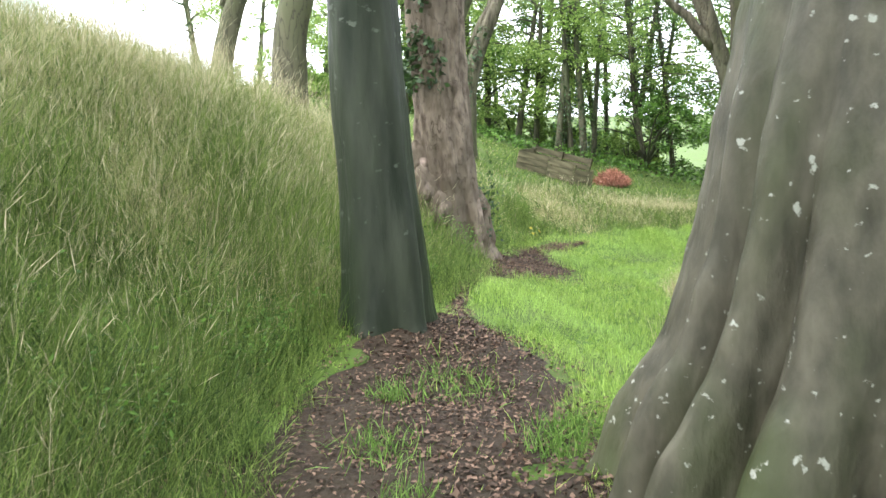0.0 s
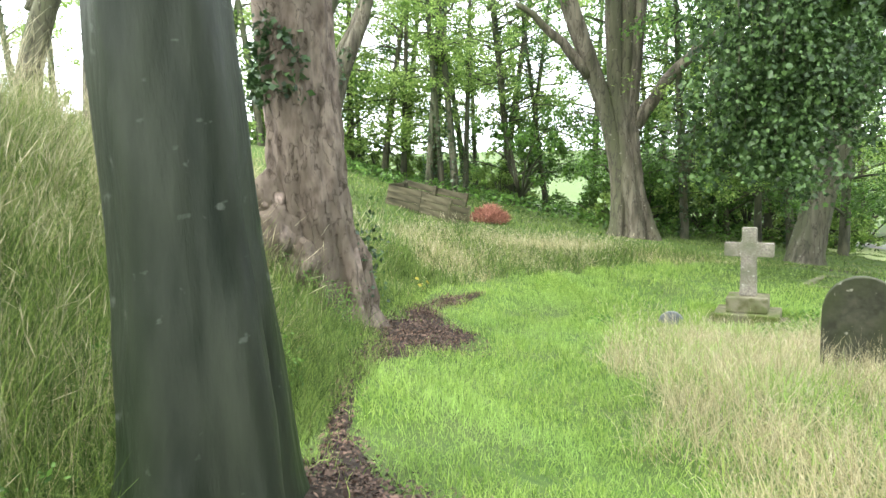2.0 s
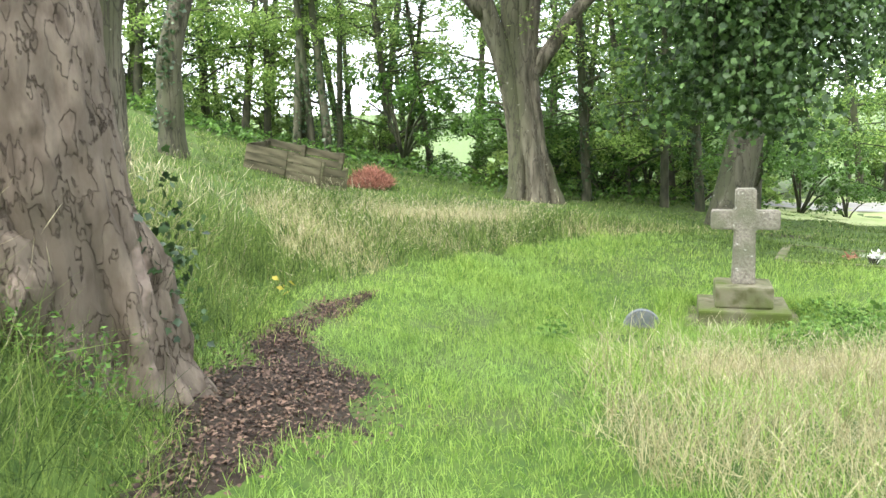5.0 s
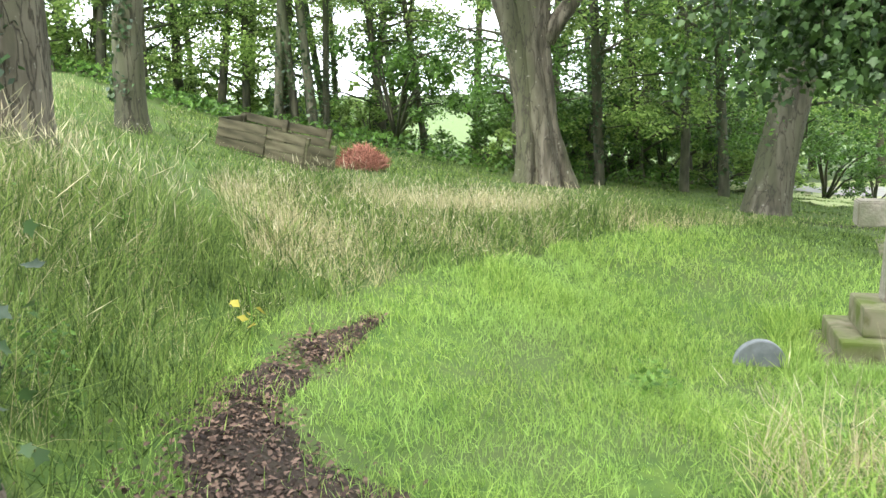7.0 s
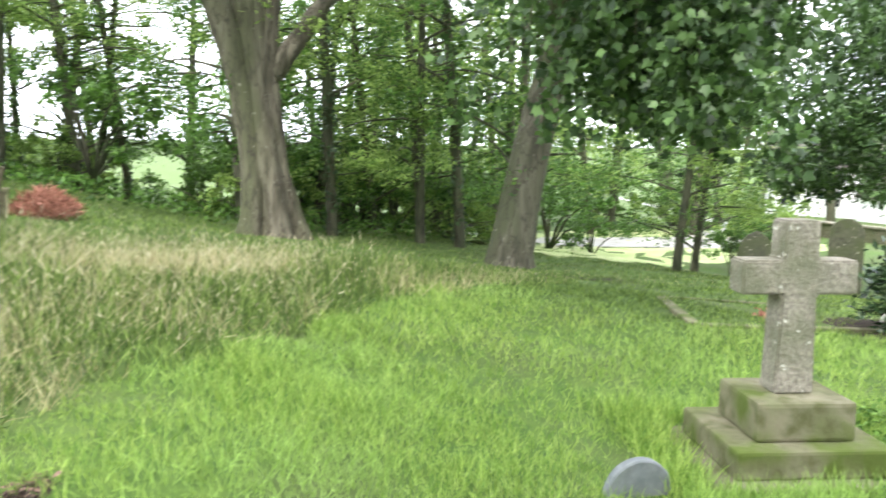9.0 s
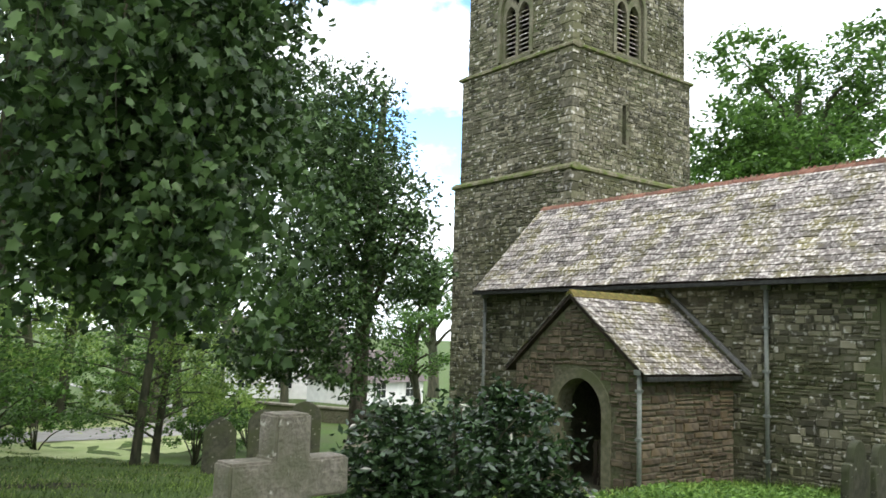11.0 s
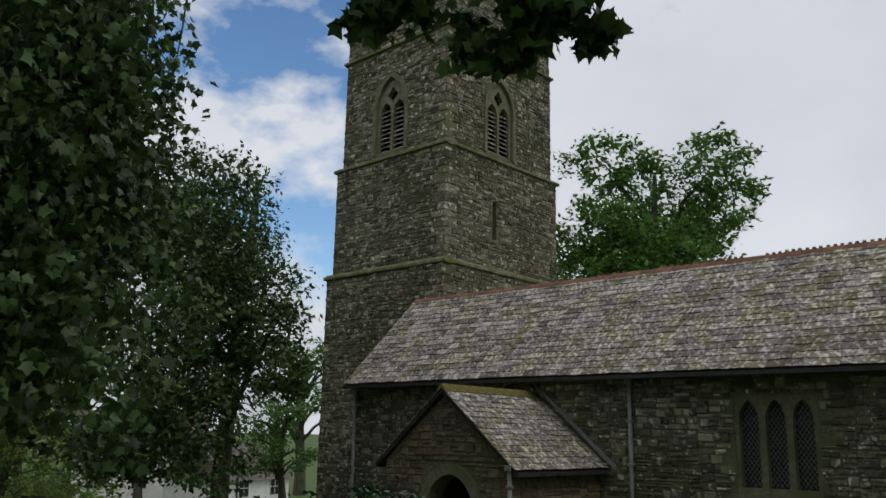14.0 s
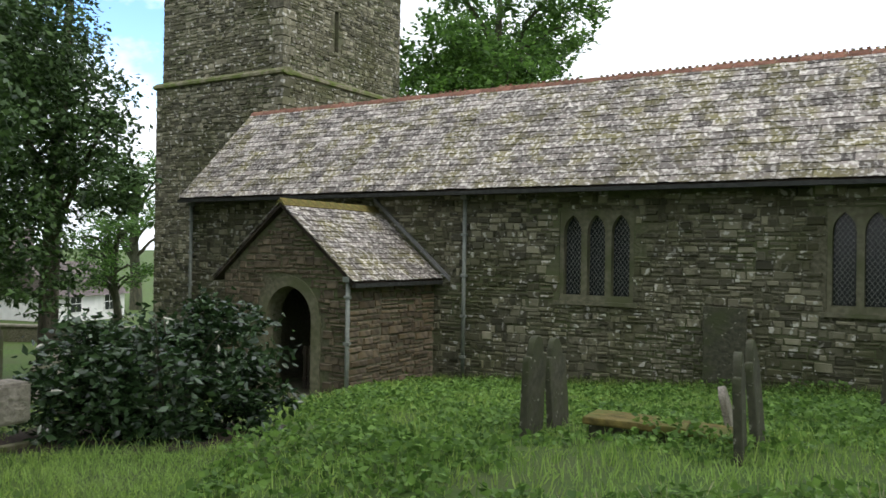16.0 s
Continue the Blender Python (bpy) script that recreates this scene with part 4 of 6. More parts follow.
# the smooth beech trunk beside the path, on the bank's foot
bz = on_ground(-0.4, 5.93)
tree = thing("beech_tree", pose(0, 0, 0), "smooth grey-green beech trunk at the foot of the bank", "tree")
pts, rad = spline([(-0.42, 5.93, bz - 0.3, 0.37), (-0.42, 5.93, bz + 0.2, 0.32), (-0.47, 5.94, bz + 0.9, 0.275), (-0.53, 5.95, bz + 1.8, 0.255), (-0.56, 5.96, bz + 3.2, 0.235), (-0.5, 6.0, bz + 6, 0.2), (-0.4, 6.1, bz + 10, 0.12)], 110)
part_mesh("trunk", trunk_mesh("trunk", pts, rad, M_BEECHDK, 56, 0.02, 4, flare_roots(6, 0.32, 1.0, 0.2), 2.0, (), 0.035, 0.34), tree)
# crown out of view, spread over the path to shade it
add_crown(tree, rng, [(-1.2, 6.2, 8.5, 3.4, 3.4, 1.2), (-0.8, 3.2, 9.0, 3.0, 2.6, 1.0), (-0.5, 6, 11, 3.4, 3.4, 1.6)], 9000, 0.2, M_LEAF, loose=1.8)

# the great fluted beech on the other side of the path
bz = on_ground(1.8, 3.4)
tree = thing("beech_tree", pose(0, 0, 0), "massive grey beech with deeply fluted roots and lichen spots", "tree")
pts, rad = spline([(1.62, 3.3, bz - 0.35, 0.95), (1.65, 3.31, bz + 0.1, 0.85), (1.74, 3.33, bz + 0.5, 0.78), (1.83, 3.35, bz + 1.1, 0.74), (1.93, 3.38, bz + 1.9, 0.72), (2.05, 3.4, bz + 3.4, 0.68), (2.1, 3.4, bz + 6, 0.5), (2.1, 3.4, bz + 9, 0.3)], 120)
part_mesh("trunk", trunk_mesh("trunk", pts, rad, M_BEECH, 170, 0.03, 12, flare_roots(5, 0.14, 0.5, 0.14), 0.7, (), 0.025, 0.85), tree)
# another unseen crown, widened to cast shade on the start of the path
add_crown(tree, rng, [(1.6, 2.6, 8.5, 4.2, 4.2, 1.2), (0.6, 0.0, 9.0, 3.6, 3.0, 1.2), (2.0, 3.5, 11, 4, 4, 1.6)], 12000, 0.2, M_LEAF, loose=1.8)

# the old sycamore with burred bark
bz = 0.5
tree = thing("sycamore_tree", pose(0, 0, 0), "old sycamore trunk with burred flaking pinkish-brown bark and ivy", "tree")
pts, rad = spline([(0.1, 11.05, bz - 0.35, 0.6), (0.1, 11.05, bz + 0.0, 0.5), (0.08, 11.03, bz + 0.45, 0.43), (0.03, 11.0, bz + 0.95, 0.385), (-0.02, 11.0, bz + 1.8, 0.36), (-0.1, 11.0, bz + 3.2, 0.36), (-0.15, 11.1, bz + 6, 0.3), (-0.2, 11.2, bz + 9.5, 0.2)], 120)
part_mesh("trunk", trunk_mesh("trunk", pts, rad, M_SYC, 96, 0.05, 9, flare_roots(4, 0.2, 2.2, 0.15), 1.4, (), 0.09, 0.22), tree)
rv, rf = tube_data(bent((0.36, 10.95, bz + 0.75), (0.62, 11.15, bz - 0.4), 8, 0.02, 0.025, 3), [0.1, 0.15, 0.17, 0.16, 0.15, 0.14, 0.12, 0.1, 0.08], 20, 0.12, 3, None, 1, 0.16)
part_mesh("root", mesh_from("root", rv, rf, M_SYC, True), tree, "gnarled root running to the path")
ivy_on(tree, rng, pts, rad, bz + 2.0, bz + 5.0, 1700, 0.075, 0.1, (2.6, 4.9))
p = rng.normal(size=(230, 3)) * (0.09, 0.11, 0.22) + (0.56, 11.05, 0.95)
part_mesh("ivy_sprig", lobed_mesh("ivy_sprig", rng, p, 0.05, M_IVY, 0.6), tree, "dark ivy sprig growing from the root", "stuff")
burr = [(-0.32, 10.85, bz + 1.1, 0.2), (-0.28, 10.75, bz + 0.75, 0.24), (-0.1, 10.68, bz + 0.5, 0.2)]
for k, (bx, by, bzz, br) in enumerate(burr):
    bm = bmesh.new()
    bmesh.ops.create_icosphere(bm, subdivisions=4, radius=br)
    for v in bm.verts:
        v.co *= 1 + 0.3 * noise.noise(v.co * 6 + Vector((k, 0, 0))) + 0.14 * noise.noise(v.co * 19 + Vector((0, k, 0)))
        v.co.z *= 1.35
    for f in bm.faces:
        f.smooth = True
    part("burr", bm, M_SYC, tree, "knobbly pinkish burr on the trunk").matrix_local = pose(bx, by, bzz)
add_crown(tree, rng, [(0, 11.2, 9.5, 3.6, 3.6, 2.0)], 4000, 0.13, M_LEAF)

# the twin-stemmed, buttressed tree beyond the rough grass
bz = on_ground(10.5, 28.3)
tree = thing("lime_tree", pose(0, 0, 0), "large fluted tree trunk forking into heavy limbs", "tree")
stems = []
for k, (bx, by, r0, way) in enumerate(((9.98, 28.15, 0.27, [(10.03, 1.5, 0.28), (9.85, 3.0, 0.27), (9.4, 4.6, 0.27), (8.3, 7.5, 0.28), (7.4, 10.5, 0.16)]),
                                       (10.42, 27.92, 0.29, [(10.27, 1.5, 0.31), (10.12, 3.0, 0.29), (9.9, 4.4, 0.27), (9.75, 7.5, 0.26), (9.9, 10.5, 0.15)]),
                                       (10.86, 28.12, 0.28, [(10.52, 1.5, 0.29), (10.38, 3.0, 0.27), (10.35, 4.4, 0.27), (10.6, 7.5, 0.27), (11.2, 10.5, 0.16)]),
                                       (10.45, 28.5, 0.36, [(10.35, 1.5, 0.33), (10.12, 3.0, 0.3), (10.1, 4.4, 0.27), (10.3, 7.5, 0.25), (10.4, 10.0, 0.15)]))):
    rows = [(bx + (bx - 10.4) * 0.45, by, bz - 0.3, r0 * 1.4), (bx + (bx - 10.4) * 0.1, by, bz + 0.35, r0)] + [(x, by + (28.3 - by) * min(1, z / 4), bz + z, r) for x, z, r in way]
    pts, rad = spline(rows, 44)
    stems.append(tube_data(pts, rad, 40, 0.05, 5, flare_roots(5, 0.2, k, 0.2), k, 0.07, 0.3))
limbs = [(bent((10.5, 28.2, bz + 3.6), (13.0, 27.5, bz + 6.5), 8, 0.3, 0.06, 3), list(np.linspace(0.24, 0.12, 9))),
         (bent((9.0, 28.3, bz + 5.2), (6.6, 28.3, bz + 7.4), 8, 0.2, 0.06, 4), list(np.linspace(0.2, 0.08, 9)))]
v, f = joined(stems + [tube_data(p, r, 9) for p, r in limbs])
part_mesh("trunk", mesh_from("trunk", v, f, M_BARK, True), tree)
add_crown(tree, rng, [(8, 27.5, bz + 9, 4, 3, 2), (12.5, 27, bz + 7.5, 3.5, 3, 2), (10.5, 28, bz + 11, 4, 4, 2.5), (14.5, 26.5, bz + 5.5, 2.2, 2.2, 1.2)], 9000, 0.16, M_LEAF)

# the leaning sycamore whose boughs hang over the lawn
bz = on_ground(13.9, 24)
tree = thing("sycamore_tree", pose(0, 0, 0), "leaning sycamore with drooping leafy boughs over the lawn", "tree")
pts, rad = spline([(13.8, 24, bz - 0.3, 0.62), (13.85, 24, bz + 0.3, 0.5), (14.08, 24, bz + 1.2, 0.43), (14.4, 24, bz + 2.5, 0.41), (15.0, 24, bz + 4.2, 0.38), (15.2, 23.6, bz + 6.5, 0.34), (15.0, 23, bz + 9, 0.2)], 50)
limbs = [(bent((15.0, 23.9, bz + 5.2), (7.9, 15.9, 6.0), 14, 1.6, 0.12, 5), list(np.linspace(0.3, 0.05, 15))),
         (bent((15.1, 23.8, bz + 5.8), (6.9, 12.2, 6.2), 16, 2.2, 0.12, 6), list(np.linspace(0.3, 0.04, 17))),
         (bent((15.0, 23.8, bz + 5), (12.5, 17.5, 5.0), 10, 1.0, 0.1, 7), list(np.linspace(0.24, 0.05, 11))),
         (bent((15.0, 24, bz + 4.3), (17.8, 22.5, bz + 6.5), 8, 0.4, 0.08, 8), list(np.linspace(0.22, 0.06, 9)))]
part_mesh("trunk", trunk_mesh("trunk", pts, rad, M_BARK, 56, 0.03, 5, flare_roots(6, 0.3, 0.2, 0.14), 0.9, limbs, 0.05, 0.15), tree)
# hanging curtains of lobed leaves


def hanging_spray(r, starts, lengths, n, spread):
    """Leaf places along drooping sprays: each falls from its start and frays towards its tip."""
    idx = r.integers(0, len(starts), n)
    t = r.uniform(0, 1, n) ** 0.8
    drift = r.normal(size=(len(starts), 3)) * (0.35, 0.35, 0.0)
    p = starts[idx] + drift[idx] * t[:, None] - np.column_stack([np.zeros(n), np.zeros(n), t * lengths[idx]])
    return p + r.normal(size=(n, 3)) * spread * (0.5 + 0.6 * np.sin(np.pi * t))[:, None]


n_spray = 105
starts = np.column_stack([rng.normal(8.0, 0.6, n_spray), np.maximum(rng.normal(15.75, 0.5, n_spray), 15.2), rng.uniform(2.3, 6.0, n_spray)])
lengths = rng.uniform(0.8, 2.4, n_spray) * np.clip((starts[:, 2] - 0.6) / 3.5, 0.5, 1.2)
part_mesh("bough", lobed_mesh("bough", rng, hanging_spray(rng, starts, lengths, 24000, 0.2), 0.092, M_LEAFDK, 0.9), tree)
twigs = [tube_data(bent(a, (a[0], a[1], a[2] - q * 0.8), 3, 0, 0.06, k), [0.012, 0.009, 0.006, 0.003], 4) for k, (a, q) in enumerate(zip(starts.tolist(), lengths))]
v, f = joined(twigs)
part_mesh("twig_mass", mesh_from("twig_mass", v, f, M_DARKBARK), tree, "", "stuff")
add_crown(tree, rng, [(6.9, 12.1, 3.85, 0.45, 0.75, 0.28), (6.9, 11.5, 3.82, 0.36, 0.42, 0.26), (6.7, 12.7, 4.35, 0.5, 0.5, 0.35), (6.9, 11.9, 4.6, 0.5, 1.05, 0.4)], 3300, 0.115, M_LEAFDK, True, 0.7, "bough")
# the last two clumps are added above the hanging bough to shade it
add_crown(tree, rng, [(12.5, 18.5, 4.5, 1.8, 1.6, 1.7), (14, 20, 5.5, 2.4, 2.4, 1.6), (15.5, 22, 4.5, 2.2, 2, 2.0), (14, 22, 8, 3.5, 3.5, 2), (11.5, 20.5, 6.5, 2.5, 2.5, 1.5), (12.4, 17.2, 3.0, 1.2, 1.1, 1.4), (7.2, 17.8, 7.0, 2.0, 1.1, 1.0), (9.6, 19.2, 7.2, 2.4, 1.5, 1.3)], 36000, 0.13, M_LEAFDK, False, 0.9)

# added canopy kept out of view, to shade the lawn and boughs below
add_crown(tree, rng, [(14.5, 24.5, 11.5, 5.0, 4.0, 1.6), (7.2, 18.8, 9.6, 3.2, 2.3, 1.2), (9.8, 22, 10, 3.6, 2.6, 1.3), (6.5, 17, 8.6, 3.0, 2.2, 1.0), (4.6, 14.8, 8.6, 2.4, 1.8, 0.9)], 17000, 0.28, M_LEAFDK, False, 0.5, "upper_crown", 2.0)

# unseen beeches added behind the start of the path, to shade it
for x, y, r0, k in ((-4.5, -5.5, 0.4, 1), (3.8, -4.6, 0.45, 2), (0.6, -10.5, 0.4, 3), (6.8, -0.5, 0.35, 4)):
    z = on_ground(x, y)
    tree = thing("beech_tree", pose(0, 0, 0), "unseen beech added to shade the start of the path", "tree", "beeches round the path")
    pts, rad = spline([(x, y, z - 0.4, r0 * 1.4), (x, y, z + 0.6, r0), (x + 0.1, y, z + 4, r0 * 0.85), (x, y, z + 10, r0 * 0.3)], 24)
    limbs = [(bent((x, y, z + 4 + j), (x + 3 * math.cos(j * 1.9 + k), y + 3 * math.sin(j * 1.9 + k), z + 6.5 + j), 5, 0.2, 0.08, j), list(np.linspace(0.12, 0.03, 6))) for j in range(4)]
    part_mesh("trunk", trunk_mesh("trunk", pts, rad, M_BEECH, 20, 0.03, 5, flare_roots(5, 0.3, 0.4, 0.1), 0.5, limbs), tree)
    add_crown(tree, rng, [(x, y, z + 6.5, 3.6, 3.6, 1.4), (x + 1, y + 1, z + 8.5, 3.6, 3.6, 1.5)], 6500, 0.3, M_LEAF, loose=2.2)

# ---- churchyard ----


def grave_cross():
    """A stone cross on two square steps and a plinth."""
    m = pose(6.15, 13.57, -0.53, 0, 0, -34)
    t = thing("cross_monument", m, "weathered granite cross on a stepped mossy plinth", "gravestone")
    part("plinth", box_bm(-0.57, 0.57, -0.5, 0.5, -0.3, 0.06, 0.02), M_MOSSY, t, "low mossy kerb step")
    part("step", box_bm(-0.44, 0.44, -0.39, 0.39, 0.06, 0.22, 0.02), M_MOSSY, t, "mossy granite step")
    part("step", box_bm(-0.28, 0.28, -0.26, 0.26, 0.22, 0.44, 0.025), M_MOSSY, t, "upper granite block")
    o = [(-0.115, 0.44), (0.115, 0.44), (0.1, 1.0), (0.33, 1.0), (0.33, 1.19), (0.1, 1.19), (0.098, 1.41), (-0.098, 1.41), (-0.1, 1.19), (-0.33, 1.19), (-0.33, 1.0), (-0.1, 1.0)]
    bm = prism_bm(o, -0.09, 0.09)
    bmesh.ops.bevel(bm, geom=list(bm.edges), offset=0.012, segments=2, affect="EDGES")
    part("cross", bm, M_GRANITE, t, "lichen-flecked granite cross")


grave_cross()


def headstone(x, y, turn, wide, high, kind, label, lean=0.0, mat=None, thick=0.07, group="", sunk=0.15):
    """An upright stone with a round, shouldered or pointed head, sunk into the turf."""
    t = thing("headstone", pose(x, y, on_ground(x, y), lean, 0, turn), label, "gravestone", group)
    h = wide / 2
    if kind == "round":
        o = [(-h, -sunk), (h, -sunk), (h, high - h)] + [(h * math.cos(a), high - h + h * math.sin(a)) for a in np.linspace(0.15, math.pi - 0.15, 13)] + [(-h, high - h)]
    elif kind == "shoulder":
        k = h * 0.62
        o = [(-h, -sunk), (h, -sunk), (h, high - 0.24), (h * 0.93, high - 0.19), (k, high - 0.19)] + [(k * math.cos(a), high - 0.19 + 0.19 * math.sin(a)) for a in np.linspace(0.2, math.pi - 0.2, 11)] + [(-k, high - 0.19), (-h * 0.93, high - 0.19), (-h, high - 0.24)]
    else:
        o = [(-h, -sunk), (h, -sunk), (h, high - h * 0.9), (h * 0.6, high - h * 0.35), (0, high), (-h * 0.6, high - h * 0.35), (-h, high - h * 0.9)]
    bm = prism_bm(o, -thick / 2, thick / 2)
    bmesh.ops.bevel(bm, geom=[e for e in bm.edges], offset=0.008, segments=1, affect="EDGES")
    part("slab", bm, mat or M_SLATESTONE, t)
    return t


YARD = "slate headstones by the church"
headstone(10.45, 10.2, -31, 0.5, 1.02, "shoulder", "upright slate headstone with shouldered head, in deep grass", 2, group=YARD)
headstone(11.03, 9.8, -32, 0.5, 0.98, "shoulder", "slate headstone standing close behind its neighbour", -4, group=YARD)
headstone(9.0, 8.72, -28, 0.5, 0.88, "shoulder", "slate headstone seen edge-on, pale lichen on its head", -2, group=YARD)
headstone(9.75, 8.22, -32, 0.5, 0.95, "shoulder", "slate headstone leaning against its neighbour", -5, group=YARD)
headstone(10.7, 8.05, -28, 0.36, 0.5, "round", "small pale footstone behind the slate headstones", -14, M_GRANITE, group=YARD)
headstone(13.5, 4.66, -36, 0.5, 1.15, "pointed", "tall slate headstone near the aisle wall", 3, group=YARD)
headstone(4.97, 9.53, -36, 0.68, 0.9, "round", "broad grey slate headstone in the long straw-coloured grass", 2, thick=0.1)
small = headstone(5.07, 13.74, -24, 0.37, 0.2, "round", "small round-headed grey slate marker in the mown grass", 3, material("blue_grey_slate", (0.13, 0.145, 0.155), (0.2, 0.215, 0.225), 15, 0.75, 0.2, c3=(0.16, 0.17, 0.15)), 0.06)
for k, (dx, hgt) in enumerate(((0.0, 0.95), (0.75, 1.15), (1.45, 1.35))):
    headstone(18.2 + dx * 0.6, 20.9 - dx * 1.05, -60, 0.68, hgt + 0.25, "pointed" if k == 0 else "round", "dark slate headstone under the trees", 2 * k - 2, group="headstones under the trees", thick=0.1)
headstone(19.4, 18.2, -60, 0.8, 0.95, "round", "grey headstone beyond the cross", 0, M_GRANITE)


def ledger():
    """A cracked flat grave slab on a low base, thick with moss."""
    t = thing("ledger_slab", pose(10.3, 8.93, on_ground(10.3, 8.93) + 0.03, -5, 2, -114), "cracked mossy ledger slab lying on a low base", "grave slab")
    part("base", box_bm(-0.66, 0.64, -0.36, 0.36, -0.35, 0.07, 0.01), M_SLATESTONE, t, "dark shadowed slate base")
    for x0, x1, tip in ((-0.72, 0.24, 0), (0.252, 0.7, 2.2)):
        s = part("slab", box_bm(x0, x1, -0.44, 0.44, 0.07, 0.14, 0.02), M_LEDGER, t, "moss-grown slab")
        s.rotation_euler = (0, radians(tip), 0)


ledger()


def kerb_grave():
    t = thing("grave_kerb", pose(0, 0, 0), "low granite kerb round a grassy grave", "grave kerb")
    c = [(9.3, 15.45), (8.4, 15.7), (9.75, 17.1), (13.0, 17.2)]
    for (x0, y0), (x1, y1) in zip(c, c[1:]):
        L, a = math.hypot(x1 - x0, y1 - y0), math.degrees(math.atan2(y1 - y0, x1 - x0))
        za, zb = on_ground(x0, y0), on_ground(x1, y1)
        p = part("kerbstone", box_bm(0.02, L - 0.02, -0.06, 0.06, -0.16, 0.02, 0.015), M_MOSSY, t)
        p.matrix_local = pose(x0, y0, za, 0, -math.degrees(math.atan2(zb - za, L)), a)
    x1, y1 = 12.2, 14.9
    L, a = math.hypot(x1 - 9.3, y1 - 15.45), math.degrees(math.atan2(y1 - 15.45, x1 - 9.3))
    p = part("kerbstone", box_bm(0, L, -0.06, 0.06, -0.16, 0.02, 0.015), M_MOSSY, t)
    p.matrix_local = pose(9.3, 15.45, on_ground(9.3, 15.45), 0, -math.degrees(math.atan2(on_ground(x1, y1) - on_ground(9.3, 15.45), L)), a)


kerb_grave()


def flowers():
    t = thing("flower_posy", pose(9.95, 15.6, on_ground(9.95, 15.6)), "small white and red grave posy on the kerb", "flowers")
    r = np.random.default_rng(4)
    p = r.normal(size=(60, 3)) * (0.07, 0.07, 0.03) + (0, 0, 0.11)
    part_mesh("white_blossom", leaf_mesh("white_blossom", r, p, 0.06, M_FLOWER, -0.4, 0.9), t, "white flowers")
    p = r.normal(size=(40, 3)) * (0.05, 0.05, 0.03) + (-0.3, 0.1, 0.13)
    part_mesh("red_blossom", leaf_mesh("red_blossom", r, p, 0.05, M_RED, -0.4, 0.9), t, "red flowers")
    bm = bmesh.new()
    bmesh.ops.create_cone(bm, cap_ends=True, segments=14, radius1=0.06, radius2=0.08, depth=0.12, matrix=Matrix.Translation((0, 0, 0.04)))
    part("pot", bm, M_SLATESTONE, t)


flowers()


def compost_bay():
    """Two open bays of planks between posts, silvery and leaning."""
    m = pose(4.0, 26.5, on_ground(4.0, 26.5) - 0.14, 0, -12, 150)
    t = thing("compost_bin", m, "weathered plank compost bays sunk in the grass", "compost bin")
    r = random.Random(9)

    def post(x, y, h):
        p = part("post", box_bm(-0.055, 0.055, -0.055, 0.055, -0.5, h, 0.012), M_PLANK, t)
        p.matrix_local = pose(x, y, 0, r.uniform(-3, 3), r.uniform(-3, 3), r.uniform(-6, 6))

    def planks(x0, y0, x1, y1, z0, n, step=0.21):
        L, a = math.hypot(x1 - x0, y1 - y0), math.degrees(math.atan2(y1 - y0, x1 - x0))
        for k in range(n):
            p = part("plank", box_bm(0, L, -0.014, 0.014, 0, step - 0.025, 0.005), M_PLANK, t)
            p.matrix_local = pose(x0, y0, z0 + k * step, r.uniform(-3, 3), r.uniform(-1.2, 1.2), a)

    for x, h in ((0.0, 0.8), (0.85, 0.85), (1.95, 0.8)):
        post(x, 0, h + 0.0)
    for x, h in ((-0.05, 0.95), (0.95, 0.95), (1.95, 0.9)):
        post(x, -1.15, h)
    post(-0.55, -0.25, 0.72)
    planks(0, 0.07, 0.85, 0.07, 0.0, 4)
    planks(0.88, 0.07, 1.95, 0.07, 0.05, 4)
    planks(0, -1.22, 0.95, -1.22, 0.1, 4)
    planks(0.95, -1.22, 1.95, -1.22, 0.1, 4)
    planks(1.95, -1.15, 1.95, 0, 0.05, 4)
    planks(0, -1.1, 0, 0, 0.0, 2)
    planks(-0.55, -0.2, 0, 0.05, 0.05, 3)


compost_bay()


def red_heap():
    t = thing("dead_bush", pose(5.5, 27.4, on_ground(5.5, 27.4)), "rust-red dead conifer cuttings heaped in the grass", "dead bush")
    r = np.random.default_rng(12)
    n = 2400
    a = r.uniform(0, 2 * np.pi, n)
    q = r.uniform(0, 1, n) ** 0.5 * 0.5
    p = np.column_stack([q * np.cos(a) * 1.15, q * np.sin(a), r.uniform(0.0, 0.5, n) * (1 - (q / 0.56) ** 2)])
    part_mesh("twig_mass", leaf_mesh("twig_mass", r, p, 0.2, M_RED, -0.7, 0.09), t)
    part_mesh("needle_mass", leaf_mesh("needle_mass", r, p[:700], 0.1, M_RED, -0.2, 0.3), t)


red_heap()


